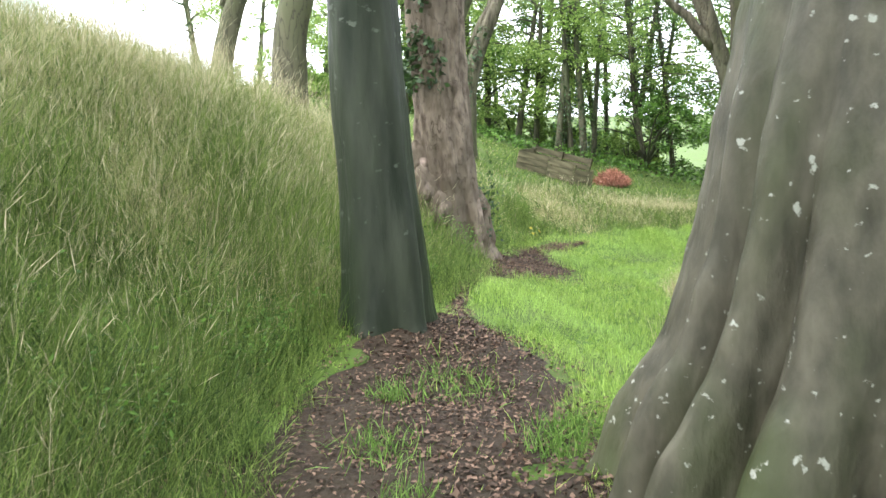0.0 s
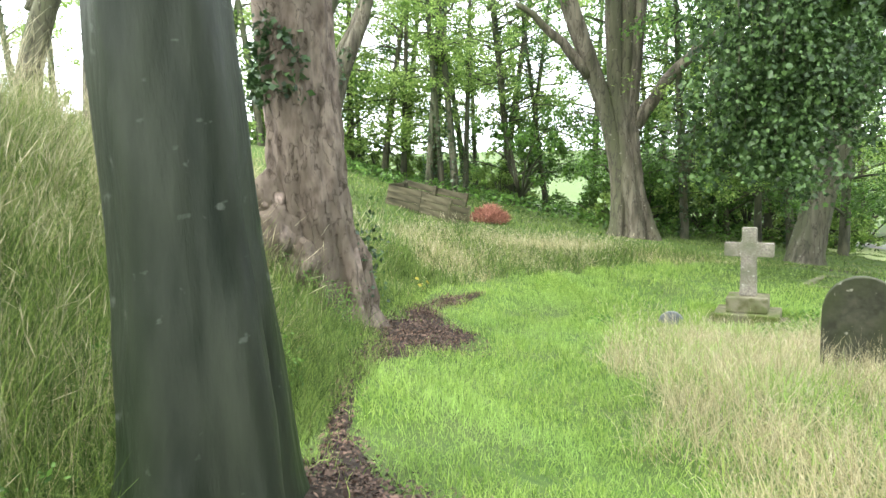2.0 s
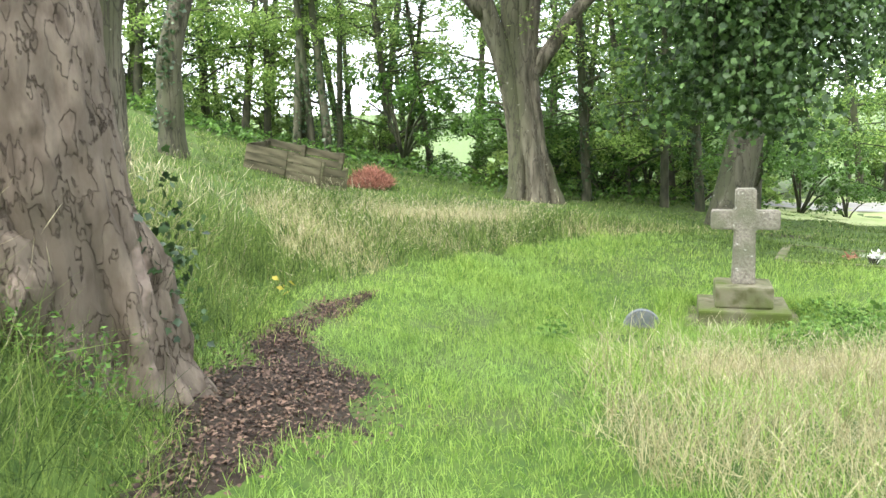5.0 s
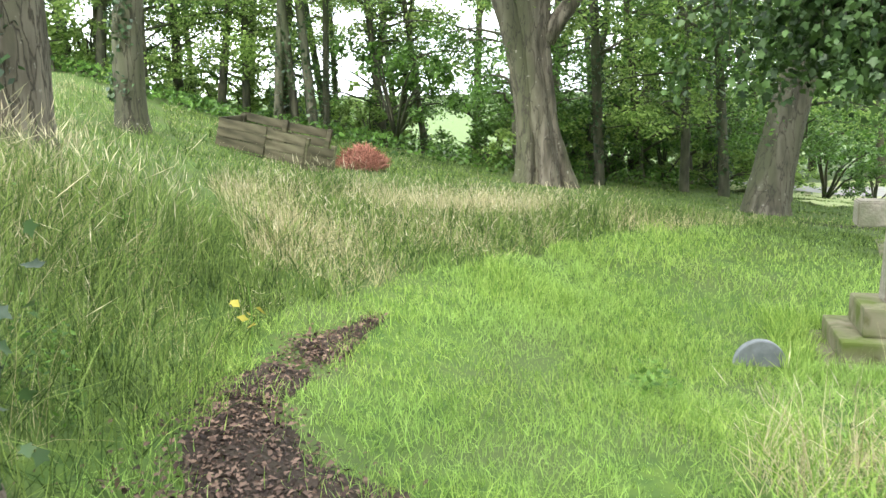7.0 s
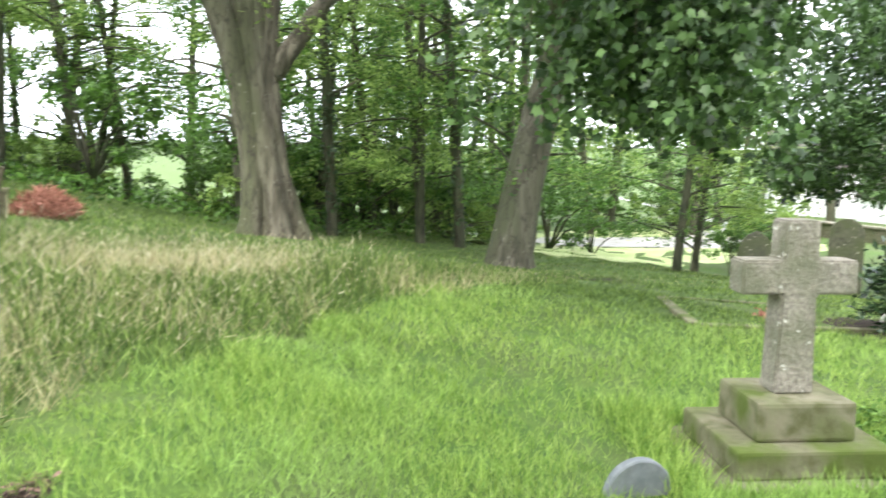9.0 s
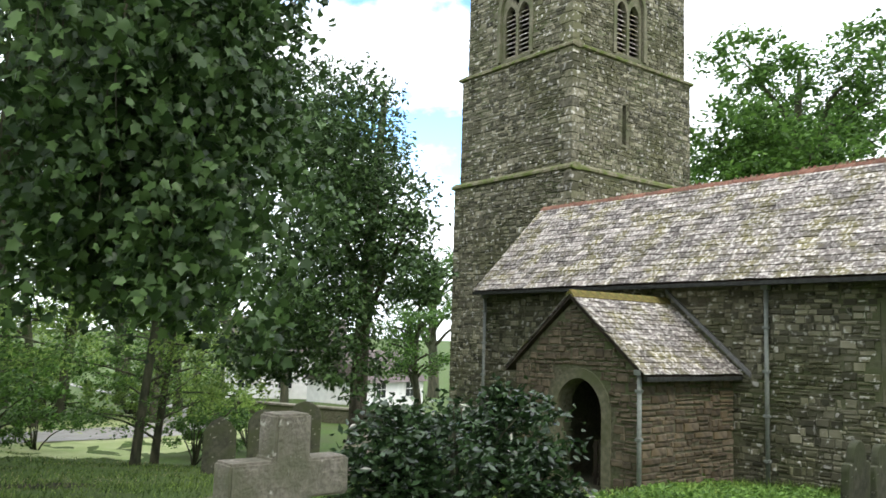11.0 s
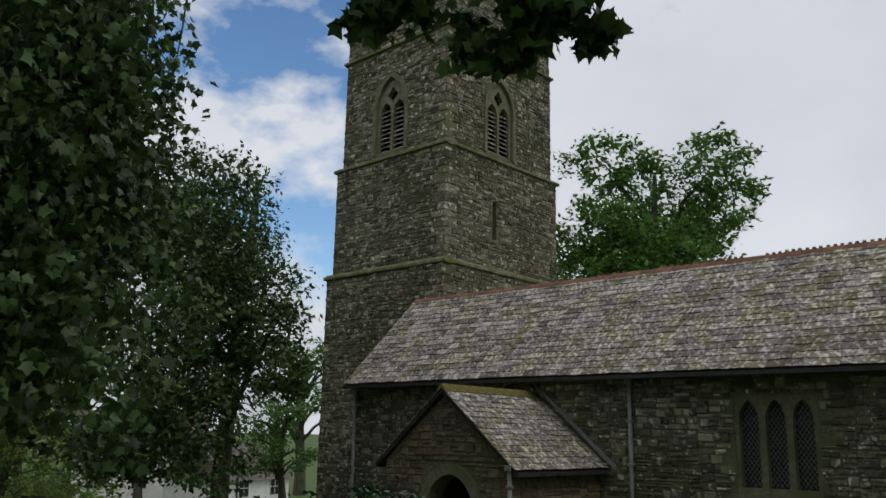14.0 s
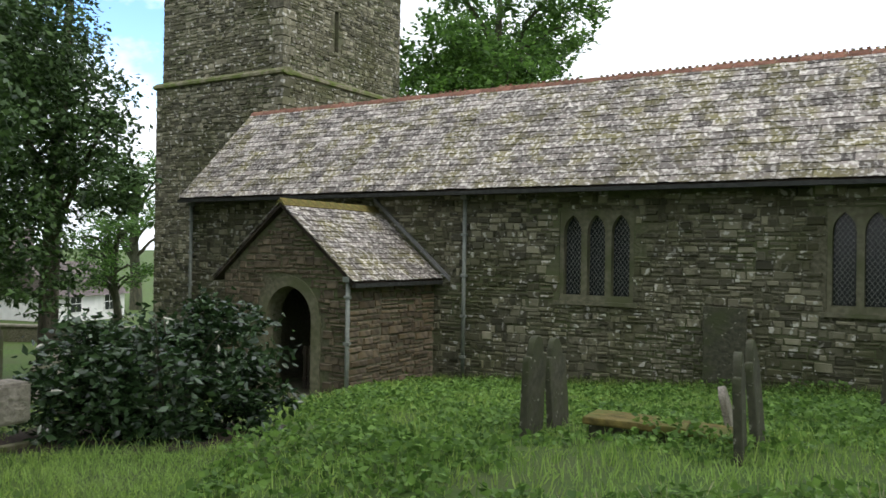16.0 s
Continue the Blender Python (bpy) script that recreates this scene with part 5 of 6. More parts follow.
def evergreen_bush():
    """A spreading glossy evergreen shrub with bare limbs inside."""
    x, y = 11.6, 14.1
    z = on_ground(11.6, 14.2) - 0.12
    t = thing("evergreen_shrub", pose(x, y, z) @ Matrix.Scale(0.92, 4), "broad dark glossy-leaved evergreen shrub before the porch", "shrub")
    r = np.random.default_rng(15)
    limbs = []
    for k in range(16):
        a, up = r.uniform(0, 6.28), r.uniform(0.5, 1.6)
        d = r.uniform(0.6, 1.35)
        limbs.append(tube_data(bent((0.1 * math.cos(a), 0.1 * math.sin(a), -0.1), (d * math.cos(a), d * math.sin(a), up), 6, 0.15, 0.05, k), list(np.linspace(0.035, 0.008, 7)), 6))
    v, f = joined(limbs)
    part_mesh("branchwork", mesh_from("branchwork", v, f, M_DARKBARK, True), t, "thin dark branches")
    blobs = [(0, 0, 0.85, 1.1, 1.1, 0.75), (0.3, -0.75, 1.05, 0.7, 0.65, 0.65), (0.2, -0.5, 1.45, 0.5, 0.5, 0.4), (-0.3, 0.7, 0.9, 0.75, 0.7, 0.6), (-0.7, -0.3, 0.7, 0.7, 0.7, 0.6), (-0.6, 0.6, 0.5, 0.7, 0.7, 0.45), (0.2, -1.1, 0.65, 0.5, 0.45, 0.5), (-0.2, -0.9, 0.35, 0.6, 0.5, 0.3), (-0.9, 0.1, 0.3, 0.5, 0.6, 0.3)]
    part_mesh("foliage", leaf_mesh("foliage", r, crown_points(r, blobs, 11500, 1.25), 0.125, M_BUSH, 0.15, 0.5, 0.2), t, "leathery dark green leaves")


evergreen_bush()


def soil_patch(name, x, y, rx, ry, label):
    n = 26
    v, f = [(x, y, on_ground(x, y) + 0.03)], []
    for ring in (0.5, 1.0):
        for k in range(n):
            a = 2 * math.pi * k / n
            q = ring * (1 + 0.2 * noise.noise(Vector((math.cos(a) * 2, math.sin(a) * 2, x))))
            px, py = x + rx * q * math.cos(a), y + ry * q * math.sin(a)
            v.append((px, py, on_ground(px, py) + (0.03 if ring < 1 else 0.0)))
    for k in range(n):
        j = (k + 1) % n
        f += [(0, 1 + k, 1 + j), (1 + k, 1 + n + k, 1 + n + j, 1 + j)]
    tagged(new(name, mesh_from(name, v, f, M_LITTER, True)), label, "soil", kind="structure")


soil_patch("soil_bed", 11.9, 14.3, 1.9, 1.6, "bare brown earth under the evergreen shrub")
soil_patch("soil_bed", 12.2, 20.4, 1.2, 0.8, "bare brown earth under the leaning tree")



def yellow_plant():
    x, y = 1.53, 13.93
    t = thing("yellowing_plant", pose(x, y, on_ground(x, y)), "small broad-leaved plant turned yellow beside the path", "plant")
    r = np.random.default_rng(31)
    for k in range(7):
        part_mesh("leaf", leaf_mesh("leaf", r, np.array([[r.normal(0, 0.05), r.normal(0, 0.05), 0.08 + 0.03 * k]]), 0.075, M_YELLOW, -0.1, 0.6), t)
    v, f = tube_data([(0, 0, -0.02), (0.01, 0, 0.18), (0.0, 0.01, 0.36)], [0.006, 0.005, 0.003], 6)
    part_mesh("stem", mesh_from("stem", v, f, M_WEED), t)


yellow_plant()

# ---- beyond the churchyard ----


def house(x, y, z, turn, wide, deep, high, roof_mat, label, cols):
    t = thing("house", pose(x, y, z, 0, 0, turn), label, "house")
    part("wall", box_bm(-wide / 2, wide / 2, -deep / 2, deep / 2, -1.5, high), M_RENDER, t, "white rendered wall")
    part("roof", prism_bm([(-deep / 2 - 0.3, high - 0.1), (deep / 2 + 0.3, high - 0.1), (0, high + deep * 0.38)], -wide / 2 - 0.2, wide / 2 + 0.2), roof_mat, t, "tiled roof").matrix_local = pose(0, 0, 0.004, 0, 0, 90)
    for row in range(max(1, int(high // 2.4))):
        for c in range(cols):
            cx = -wide / 2 + (c + 0.5) * wide / cols
            z0 = 0.8 + row * 2.5
            w = new("window")
            w.parent = t
            part("window_frame", box_bm(cx - 0.5, cx + 0.5, -deep / 2 - 0.05, -deep / 2 + 0.02, z0, z0 + 1.1, 0.01), M_RENDER, w)
            for i in range(2):
                for j in range(2):
                    part("pane", box_bm(cx - 0.44 + i * 0.46, cx - 0.02 + i * 0.46, -deep / 2 - 0.056, -deep / 2 - 0.045, z0 + 0.06 + j * 0.52, z0 + 0.54 + j * 0.52), M_GLASS, w)


house(57, 38.5, -3.2, -62, 8, 6, 3.4, M_TILE, "white cottage with a brown tiled roof beyond the trees", 3)
house(55, 31.5, -3.4, -20, 6, 5, 1.9, M_TILE, "low white outbuilding with a grey pitched roof", 2)


def street_lamp():
    x, y = 46.0, 27.6
    z = on_ground(x, y)
    t = thing("street_lamp", pose(x, y, z), "black lantern street lamp on a slim post", "street lamp")
    v, f = tube_data([(0, 0, -0.2), (0, 0, 0.3), (0, 0, 0.32), (0, 0, 2.5)], [0.08, 0.07, 0.05, 0.04], 10)
    part_mesh("post", mesh_from("post", v, f, M_GUTTER, True), t)
    bm = bmesh.new()
    bmesh.ops.create_cone(bm, cap_ends=True, segments=6, radius1=0.14, radius2=0.24, depth=0.42, matrix=Matrix.Translation((0, 0, 2.72)))
    part("lantern", bm, M_RENDER, t, "pale glazed lantern")
    bm = bmesh.new()
    bmesh.ops.create_cone(bm, cap_ends=True, segments=6, radius1=0.28, radius2=0.04, depth=0.16, matrix=Matrix.Translation((0, 0, 3.01)))
    part("cap", bm, M_GUTTER, t)


street_lamp()


def boundary_wall():
    x0, y0, x1, y1 = 40.5, 33.0, 38.0, 17.5
    L = math.hypot(x1 - x0, y1 - y0)
    t = tagged(thing("boundary_wall", pose(x0, y0, -2.8, 0, 0, math.degrees(math.atan2(y1 - y0, x1 - x0))), "low rubble stone churchyard wall with a coping", "wall"), kind="structure")
    b = part("wall", box_bm(0, L, -0.2, 0.2, -0.6, 0.62), M_MORTAR, t)
    lay_stones(rubble([(0, -0.2), (L, -0.2), (L, 0.62), (0, 0.62)], [], 91, (0.12, 0.2), (0.25, 0.6)), 92, pose(L, 0.2, 0, 0, 0, 180), b, lambda q: q[0], M_STONE, M_STONEJ, 0)
    part("coping", box_bm(0, L, -0.27, 0.27, 0.62, 0.72, 0.02), M_GRANITE, t)


boundary_wall()


def lane():
    v, f = [], []
    for i, (x, y, w) in enumerate(((20, 36, 1.3), (25, 33.5, 1.5), (31, 31, 1.8), (38, 33, 2), (46, 42, 2), (60, 60, 2))):
        for s in (-1, 1):
            px, py = x + 0.45 * s * w, y + 0.9 * s * w
            v.append((px, py, float(ground_z(px, py)) + 0.05))
        if i:
            f.append((2 * i - 2, 2 * i - 1, 2 * i + 1, 2 * i))
    tagged(new("road", mesh_from("road", v, f, M_ROAD)), "pale lane beyond the trees", "road", kind="structure")


lane()


def far_meadow():
    """An open strip of grass past the trees, its sunlight put into the pale colour."""
    xs, ys = np.arange(18, 37, 0.5), np.arange(27, 37, 0.5)
    X, Y = np.meshgrid(xs, ys)
    v = np.stack([X + 0.25 * np.sin(Y * 3), Y + 0.3 * np.sin(X * 2.3), ground_z(X, Y) + 0.02 + 0.05 * np.sin(X * 5) * np.sin(Y * 4)], -1).reshape(-1, 3)
    w = len(xs)
    i = (np.arange(len(ys) - 1)[:, None] * w + np.arange(w - 1)[None, :]).ravel()[:, None]
    tagged(new("meadow", mesh_np("meadow", v, i + [0, 1, w + 1, w], M_FIELD, True)), "grass beyond the trees, coloured pale to stand for sunlight", "meadow", kind="structure")


far_meadow()

# ---- woodland ----


def wood_template(seed, height, r0, leaves, size, mat, low, wide, branches=9, bark=None, ivy=0, flat=0.2):
    """A slim woodland tree: trunk, thin limbs and layered sprays of leaves."""
    r = np.random.default_rng(seed)
    t = thing("woodland_tree", pose(0, 0, 0), "slim woodland tree with layered green foliage", "tree", "woodland behind the churchyard")
    lean = r.uniform(-0.16, 0.16, 2)
    pts, rad = spline([(0, 0, -0.4, r0 * 1.3), (0, 0, 0.4, r0), (lean[0] * height * 0.4, lean[1] * height * 0.4, height * 0.45, r0 * 0.75), (lean[0] * height, lean[1] * height, height, r0 * 0.2)], 16)
    limbs, blobs = [], []
    for k in range(branches):
        z = height * (low + (1 - low) * (k + 0.5) / branches)
        a = r.uniform(0, 6.28)
        d = wide * r.uniform(0.5, 1.0) * (1.1 - 0.5 * (z / height))
        base = (lean[0] * z, lean[1] * z, z)
        tip = (base[0] + d * math.cos(a), base[1] + d * math.sin(a), z + d * r.uniform(-0.1, 0.45))
        limbs.append((bent(base, tip, 5, 0.2, 0.08, seed * 31 + k), list(np.linspace(r0 * 0.32, 0.015, 6))))
        for q in (0.55, 0.95):
            c = np.array(base) * (1 - q) + np.array(tip) * q
            blobs.append((c[0], c[1], c[2], d * 0.42, d * 0.42, d * flat + 0.12))
    part_mesh("trunk", trunk_mesh("trunk", pts, rad, bark or M_DARKBARK, 10, limbs=limbs), t)
    add_crown(t, r, blobs, leaves, size, mat, False, 0.35, loose=1.7)
    if ivy:
        ivy_on(t, r, pts, rad, 0.0, height * 0.7, ivy, 0.12, 0.14)
    return t


M_WOODLEAF = material("beech_leaf", (0.13, 0.24, 0.045), (0.32, 0.44, 0.12), 3, 0.5, 0, island=True, random_amount=0.3, translucent=0.55, spec=0.35)
wood_a = wood_template(101, 12, 0.15, 7000, 0.14, M_WOODLEAF, 0.14, 3.4, 18)
wood_b = wood_template(102, 13, 0.15, 5500, 0.13, M_WOODLEAF, 0.25, 3.0, 13, ivy=900)
wood_c = wood_template(103, 11, 0.16, 8000, 0.135, M_LEAF, 0.06, 4.2, 26, flat=0.09)
wood_d = wood_template(104, 13, 0.14, 4500, 0.13, M_WOODLEAF, 0.3, 2.8, 13, ivy=700)
templates = (wood_a, wood_b, wood_c, wood_d)


def plant(t, x, y, turn, size=1.0):
    m = pose(x, y, on_ground(x, y), 0, 0, turn)
    return copy_thing(t, m @ Matrix.Scale(size, 4))


rw = random.Random(77)
spots = []
for k in range(700):
    x, y = rw.uniform(-11, 28), rw.uniform(31, 46)
    if x > 16 and y < 36 + 0.3 * (x - 16):
        continue
    if abs((x - 1.34) / (y - 10.2) - 0.345) < 0.04:
        continue
    if x < 11 and y < 36:
        continue
    if all(math.hypot(x - a, y - b) > 3.2 for a, b in spots):
        spots.append((x, y))
for k, (x, y) in enumerate(spots):
    t = templates[rw.choice((0, 0, 2, 1) if x < 11 else (2, 2, 2, 1))]
    o = plant(t, x, y, rw.uniform(0, 360))
    o.scale = [rw.uniform(0.8, 1.2)] * 3
# slim stems along the crest of the bank and beside the large trees
for x, y, turn, s, k in ((3.4, 38.2, 15, 1.0, 0), (1.0, 37.2, 95, 1.0, 0), (-1.6, 36.8, 170, 1.0, 0), (6.6, 39.2, 250, 1.0, 0), (2.2, 41.5, 40, 1.1, 2), (-4.0, 38.5, 300, 1.1, 0), (4.8, 42.5, 130, 1.1, 2), (7.6, 41.5, 210, 1.0, 0), (-0.4, 41.0, 70, 1.1, 2),
                        (4.6, 33.6, 10, 1.0, 3), (5.15, 33.9, 200, 0.9, 3), (5.6, 33.4, 90, 1.0, 3), (6.1, 34.1, 30, 0.8, 3), (8.9, 38, 40, 1.1, 1), (9.7, 38.5, 300, 0.9, 3), (10.3, 37.5, 120, 0.85, 3), (13.2, 30.2, 50, 1.0, 1), (16.3, 28.6, 20, 1.0, 1), (15.6, 29.5, 250, 0.9, 0), (12.3, 33, 0, 1.0, 2), (17.5, 27.5, 170, 1.0, 2), (19.0, 29.5, 70, 1.0, 0), (14.4, 33, 30, 0.9, 0), (17.5, 32, 222, 1, 2),
                        (20.6, 24.6, 15, 0.8, 0), (22.0, 25.0, 100, 0.7, 2), (25.0, 36.5, 260, 1.1, 2), (29.5, 35.5, 130, 1.1, 0), (34, 38, 33, 1.1, 2), (38, 34, 310, 1.0, 0), (31, 41, 75, 1.2, 0), (22.5, 39, 140, 1.1, 2), (27, 41, 20, 1.2, 0), (19.0, 33.0, 80, 1.0, 0), (31.5, 36, 250, 1.1, 0), (33.5, 33, 30, 1.0, 2), (36, 43, 200, 1.2, 2), (42, 41, 90, 1.2, 0)):
    o = plant(templates[k], x, y, turn)
    o.scale = (s, s, s)
# trunks up on the bank
for x, y, r0, h, ivy in ((0.75, 26.7, 0.3, 9, 900), (-0.2, 18.6, 0.34, 9, 500), (-2.95, 16.2, 0.36, 9, 0), (-1.85, 17.6, 0.25, 9, 200), (-5.5, 21, 0.3, 9, 0)):
    z = on_ground(x, y)
    t = thing("tree", pose(0, 0, 0), "grey lichen-streaked tree trunk up on the grassy bank", "tree")
    pts, rad = spline([(x, y, z - 0.4, r0 * 1.35), (x, y, z + 0.5, r0), (x + 0.05, y, z + 2.2, r0 * 0.9), (x + 0.4, y, z + 3.4, r0 * 0.8), (x + 1.2, y, z + 5.2, r0 * 0.6), (x + 1.6, y, z + h, r0 * 0.3)], 26)
    limb = [(bent((x + 0.2, y, z + 3.5), (x + 1.8, y + 0.5, z + 6.5), 6, 0.2, 0.06, 3), list(np.linspace(r0 * 0.45, 0.04, 7)))]
    part_mesh("trunk", trunk_mesh("trunk", pts, rad, M_BARK, 18, 0.04, 5, flare_roots(5, 0.25, 0.4, 0.12), 0.5, limb), t)
    if ivy:
        ivy_on(t, rng, pts, rad, z + 0.6, z + 6, ivy, 0.11, 0.1, (1.5, 5.0))
    add_crown(t, rng, [(x + 0.8, y, z + 7, 2.6, 2.4, 1.4), (x + 0.6, y + 0.6, z + 9, 2.6, 2.4, 1.4), (x + 1.6, y + 1, z + 5.8, 1.6, 1.5, 0.8)], 3600, 0.18, M_WOODLEAF)
for o in templates:
    for c in (*o.children, o):
        bpy.data.objects.remove(c)


def shrub_template(seed, leaves, size, mat):
    r = np.random.default_rng(seed)
    t = thing("woodland_shrub", pose(0, 0, 0), "leafy green undergrowth at the edge of the wood", "shrub", "undergrowth along the wood")
    blobs = [(r.uniform(-1.2, 1.2), r.uniform(-1.0, 1.0), r.uniform(0.3, 1.5), r.uniform(0.6, 1.0), r.uniform(0.6, 1.0), r.uniform(0.4, 0.7)) for _ in range(9)]
    limbs = []
    for b in blobs:
        limbs.append(tube_data(bent((0, 0, -0.1), b[:3], 4, 0.2, 0.05, seed), [0.04, 0.032, 0.025, 0.018, 0.01], 5))
    v, f = joined(limbs)
    part_mesh("branchwork", mesh_from("branchwork", v, f, M_DARKBARK, True), t)
    part_mesh("foliage", leaf_mesh("foliage", r, crown_points(r, blobs, leaves), size, mat, 0.3), t)
    return t


sh_a, sh_b = shrub_template(201, 1600, 0.14, M_LEAF), shrub_template(202, 1600, 0.145, M_WOODLEAF)
for k in range(62):
    if k < 46:
        x = -10 + k * 0.68 + rw.uniform(-0.6, 0.6)
        y = rw.uniform(36.5, 43) if x < 10.5 else rw.uniform(31, 36)
        if x < 10.5 and k % 2:
            y = rw.uniform(43, 49)
    else:
        x, y = rw.uniform(21, 40), rw.uniform(27, 40)
        if 24 < x < 33 and y < 34:
            y += 8
    o = copy_thing(sh_b if x < 10.5 else rw.choice((sh_a, sh_b)), pose(x, y, on_ground(x, y), 0, 0, rw.uniform(0, 360)))
    o.scale = [rw.uniform(0.8, 1.5)] * 3
o = copy_thing(sh_a, pose(8.3, 34.2, on_ground(8.3, 34.2) + 0.5, 0, 0, 40))
o.scale = (1.5, 1.5, 1.6)
for x, y, s in ((22.6, 24.2, 0.8), (25.5, 25.4, 0.8), (27.6, 25.2, 0.8)):
    o = copy_thing(sh_a, pose(x, y, on_ground(x, y), 0, 0, x * 50))
    o.scale = (s, s, s)
for o in (sh_a, sh_b):
    for c in (*o.children, o):
        bpy.data.objects.remove(c)

# the tree between the lawn and the tower
z = on_ground(25.6, 20.7)
t = thing("lime_tree", pose(0, 0, 0), "leafy tree standing between the lawn and the tower", "tree")
pts, rad = spline([(25.6, 20.7, z - 0.4, 0.34), (25.6, 20.7, z + 0.6, 0.27), (25.65, 20.7, z + 3, 0.24), (25.4, 20.4, z + 7, 0.18), (25, 20, z + 11, 0.08)], 24)
limbs = [(bent((25.5, 20.5, z + 4), (22.5, 18.4, z + 6.5), 6, 0.3, 0.08, 21), list(np.linspace(0.12, 0.03, 7))), (bent((25.5, 20.5, z + 5), (23, 21.5, z + 8), 6, 0.3, 0.08, 22), list(np.linspace(0.12, 0.03, 7)))]
part_mesh("trunk", trunk_mesh("trunk", pts, rad, M_BARK, 16, 0.04, 5, flare_roots(5, 0.3, 0.1, 0.1), 0.2, limbs), t)
add_crown(t, rng, [(24.5, 20, 4.6, 2.2, 2.0, 1.6), (23.4, 20.9, 6.2, 1.8, 1.5, 1.4), (24.2, 21.4, 8.0, 1.9, 1.6, 1.3), (22.6, 18.6, 3.9, 1.1, 0.8, 0.8), (22.2, 18.0, 2.9, 1.0, 0.6, 0.8), (25.5, 21.5, 6.5, 2.2, 2.2, 2), (26, 22.5, 3.2, 2.4, 2.2, 1.2), (22.8, 19.4, 4.8, 1.5, 1.2, 1.1), (22.4, 17.5, 2.8, 0.9, 0.5, 0.55), (22.5, 22.0, 1.0, 1.6, 1.4, 0.9), (24, 22.6, 1.0, 1.8, 1.6, 1.0), (21.2, 19.4, 0.5, 0.9, 0.9, 0.75), (23.5, 20.5, 2.6, 2.0, 1.6, 1.0), (21.6, 19.8, 6.6, 1.5, 1.5, 1.6), (21.0, 20.6, 4.4, 1.6, 1.6, 1.6), (21.6, 20.2, 1.6, 1.8, 1.4, 1.1)], 42000, 0.17, M_LEAFDK, False, 0.5, loose=1.6)


def far_tree(x, y, z, s, seed, n, label):
    r = np.random.default_rng(seed)
    t = thing("tree", pose(x, y, z), label, "tree")
    pts, rad = spline([(0, 0, -1, 0.55 * s), (0, 0, 2 * s, 0.4 * s), (0, 0.3, 6 * s, 0.3 * s), (0, 0, 11 * s, 0.1)], 14)
    limbs, blobs = [], []
    for k in range(22):
        a, zz, d = r.uniform(0, 6.28), s * r.uniform(3.5, 9), s * r.uniform(1.5, 4.2)
        tip = (d * math.cos(a), d * math.sin(a), zz + s * r.uniform(1.2, 3.2))
        limbs.append((bent((0, 0.2, zz), tip, 5, 0.3, 0.15, seed + k), list(np.linspace(0.16 * s, 0.03, 6))))
        blobs.append((*tip, 1.65 * s, 1.65 * s, 1.1 * s))
    blobs.append((0, 0, 10.6 * s, 2.2 * s, 2.2 * s, 1.2 * s))
    part_mesh("trunk", trunk_mesh("trunk", pts, rad, M_DARKBARK, 10, limbs=limbs), t)
    add_crown(t, r, blobs, n, 0.26 * s ** 0.5, M_LEAF, False, 0.2, loose=1.7)


far_tree(43.5, 6.0, 0.0, 1.3, 301, 30000, "round-crowned tree behind the church roof")
far_tree(47, -1.2, -1.5, 0.95, 302, 3000, "top of a tree showing over the roof ridge")
far_tree(48, 34, -3.2, 0.6, 303, 5000, "green garden tree near the cottage")
far_tree(44, 24.5, -3.0, 0.5, 304, 5000, "pale green garden tree beside the tower")
far_tree(40, 36, -3.0, 0.6, 305, 5000, "green tree behind the boundary wall")
far_tree(62, 46, -3.4, 1.0, 306, 6000, "large tree behind the cottages")
far_tree(66, 30, -3.4, 1.0, 307, 6000, "large tree behind the cottages")
far_tree(52, 48, -3.4, 1.0, 308, 6000, "large tree beside the lane")

# ---- grass and weeds ----
rg = np.random.default_rng(2024)


def tall_edge(x):
    """The y past which the mown lawn gives way to rough grass."""
    return np.interp(x, [0, 1.5, 2.3, 3.2, 4.2, 5.8, 8.0, 12, 20], [13.4, 14.2, 14.9, 15.7, 16.3, 17.1, 17.8, 19.2, 21.5])


def scatter(n, x0, x1, y0, y1):
    return rg.uniform(x0, x1, n), rg.uniform(y0, y1, n)


def lifted(x, y, dz=-0.01):
    return np.column_stack([x, y, ground_z(x, y) + lumps(x, y) + dz])


def patchy(x, y, scale, offset=0.0):
    return np.array([noise.noise(Vector((a * scale, b * scale, offset))) for a, b in zip(x, y)])


def stuff(name, me, label, category):
    return tagged(new(name, me), label, category, kind="stuff")


def is_bank(x, y):
    return x < bank_edge(y) + 0.05


def is_rough(x, y):
    return (~is_bank(x, y)) & (y + 0.35 * patchy(x, y, 1.4, 31.0) + 0.2 * patchy(x, y, 4.0, 32.0) > tall_edge(x))


def is_straw(x, y):
    return (~is_bank(x, y)) & (x + 0.55 * patchy(x, y, 0.8, 21.0) + 0.3 * patchy(x, y, 2.6, 22.0) > np.interp(y, [-4, 4, 6, 7.8, 8.8, 10.5, 12.3], [1.6, 1.7, 1.9, 2.3, 2.65, 3.0, 3.7])) & (y + 0.9 * patchy(x, y, 0.9, 23.0) < 11.9) & (x < 6.5 + 0.8 * patchy(x, y, 0.7, 24.0))


def is_weeds(x, y):
    return (~is_bank(x, y)) & (x > 6.5) & (y < 13.2 - 0.05 * (x - 6.5))


# the church's footprint stays clear
def clear_church(x, y):
    a = radians(-125.74)
    dx, dy = x - 21.94, y - 11.53
    u, v = dx * math.cos(a) + dy * math.sin(a), -dx * math.sin(a) + dy * math.cos(a)
    return (v < -0.05) & ~((v > -3.3) & (np.abs(u + 0.42) < 1.75))


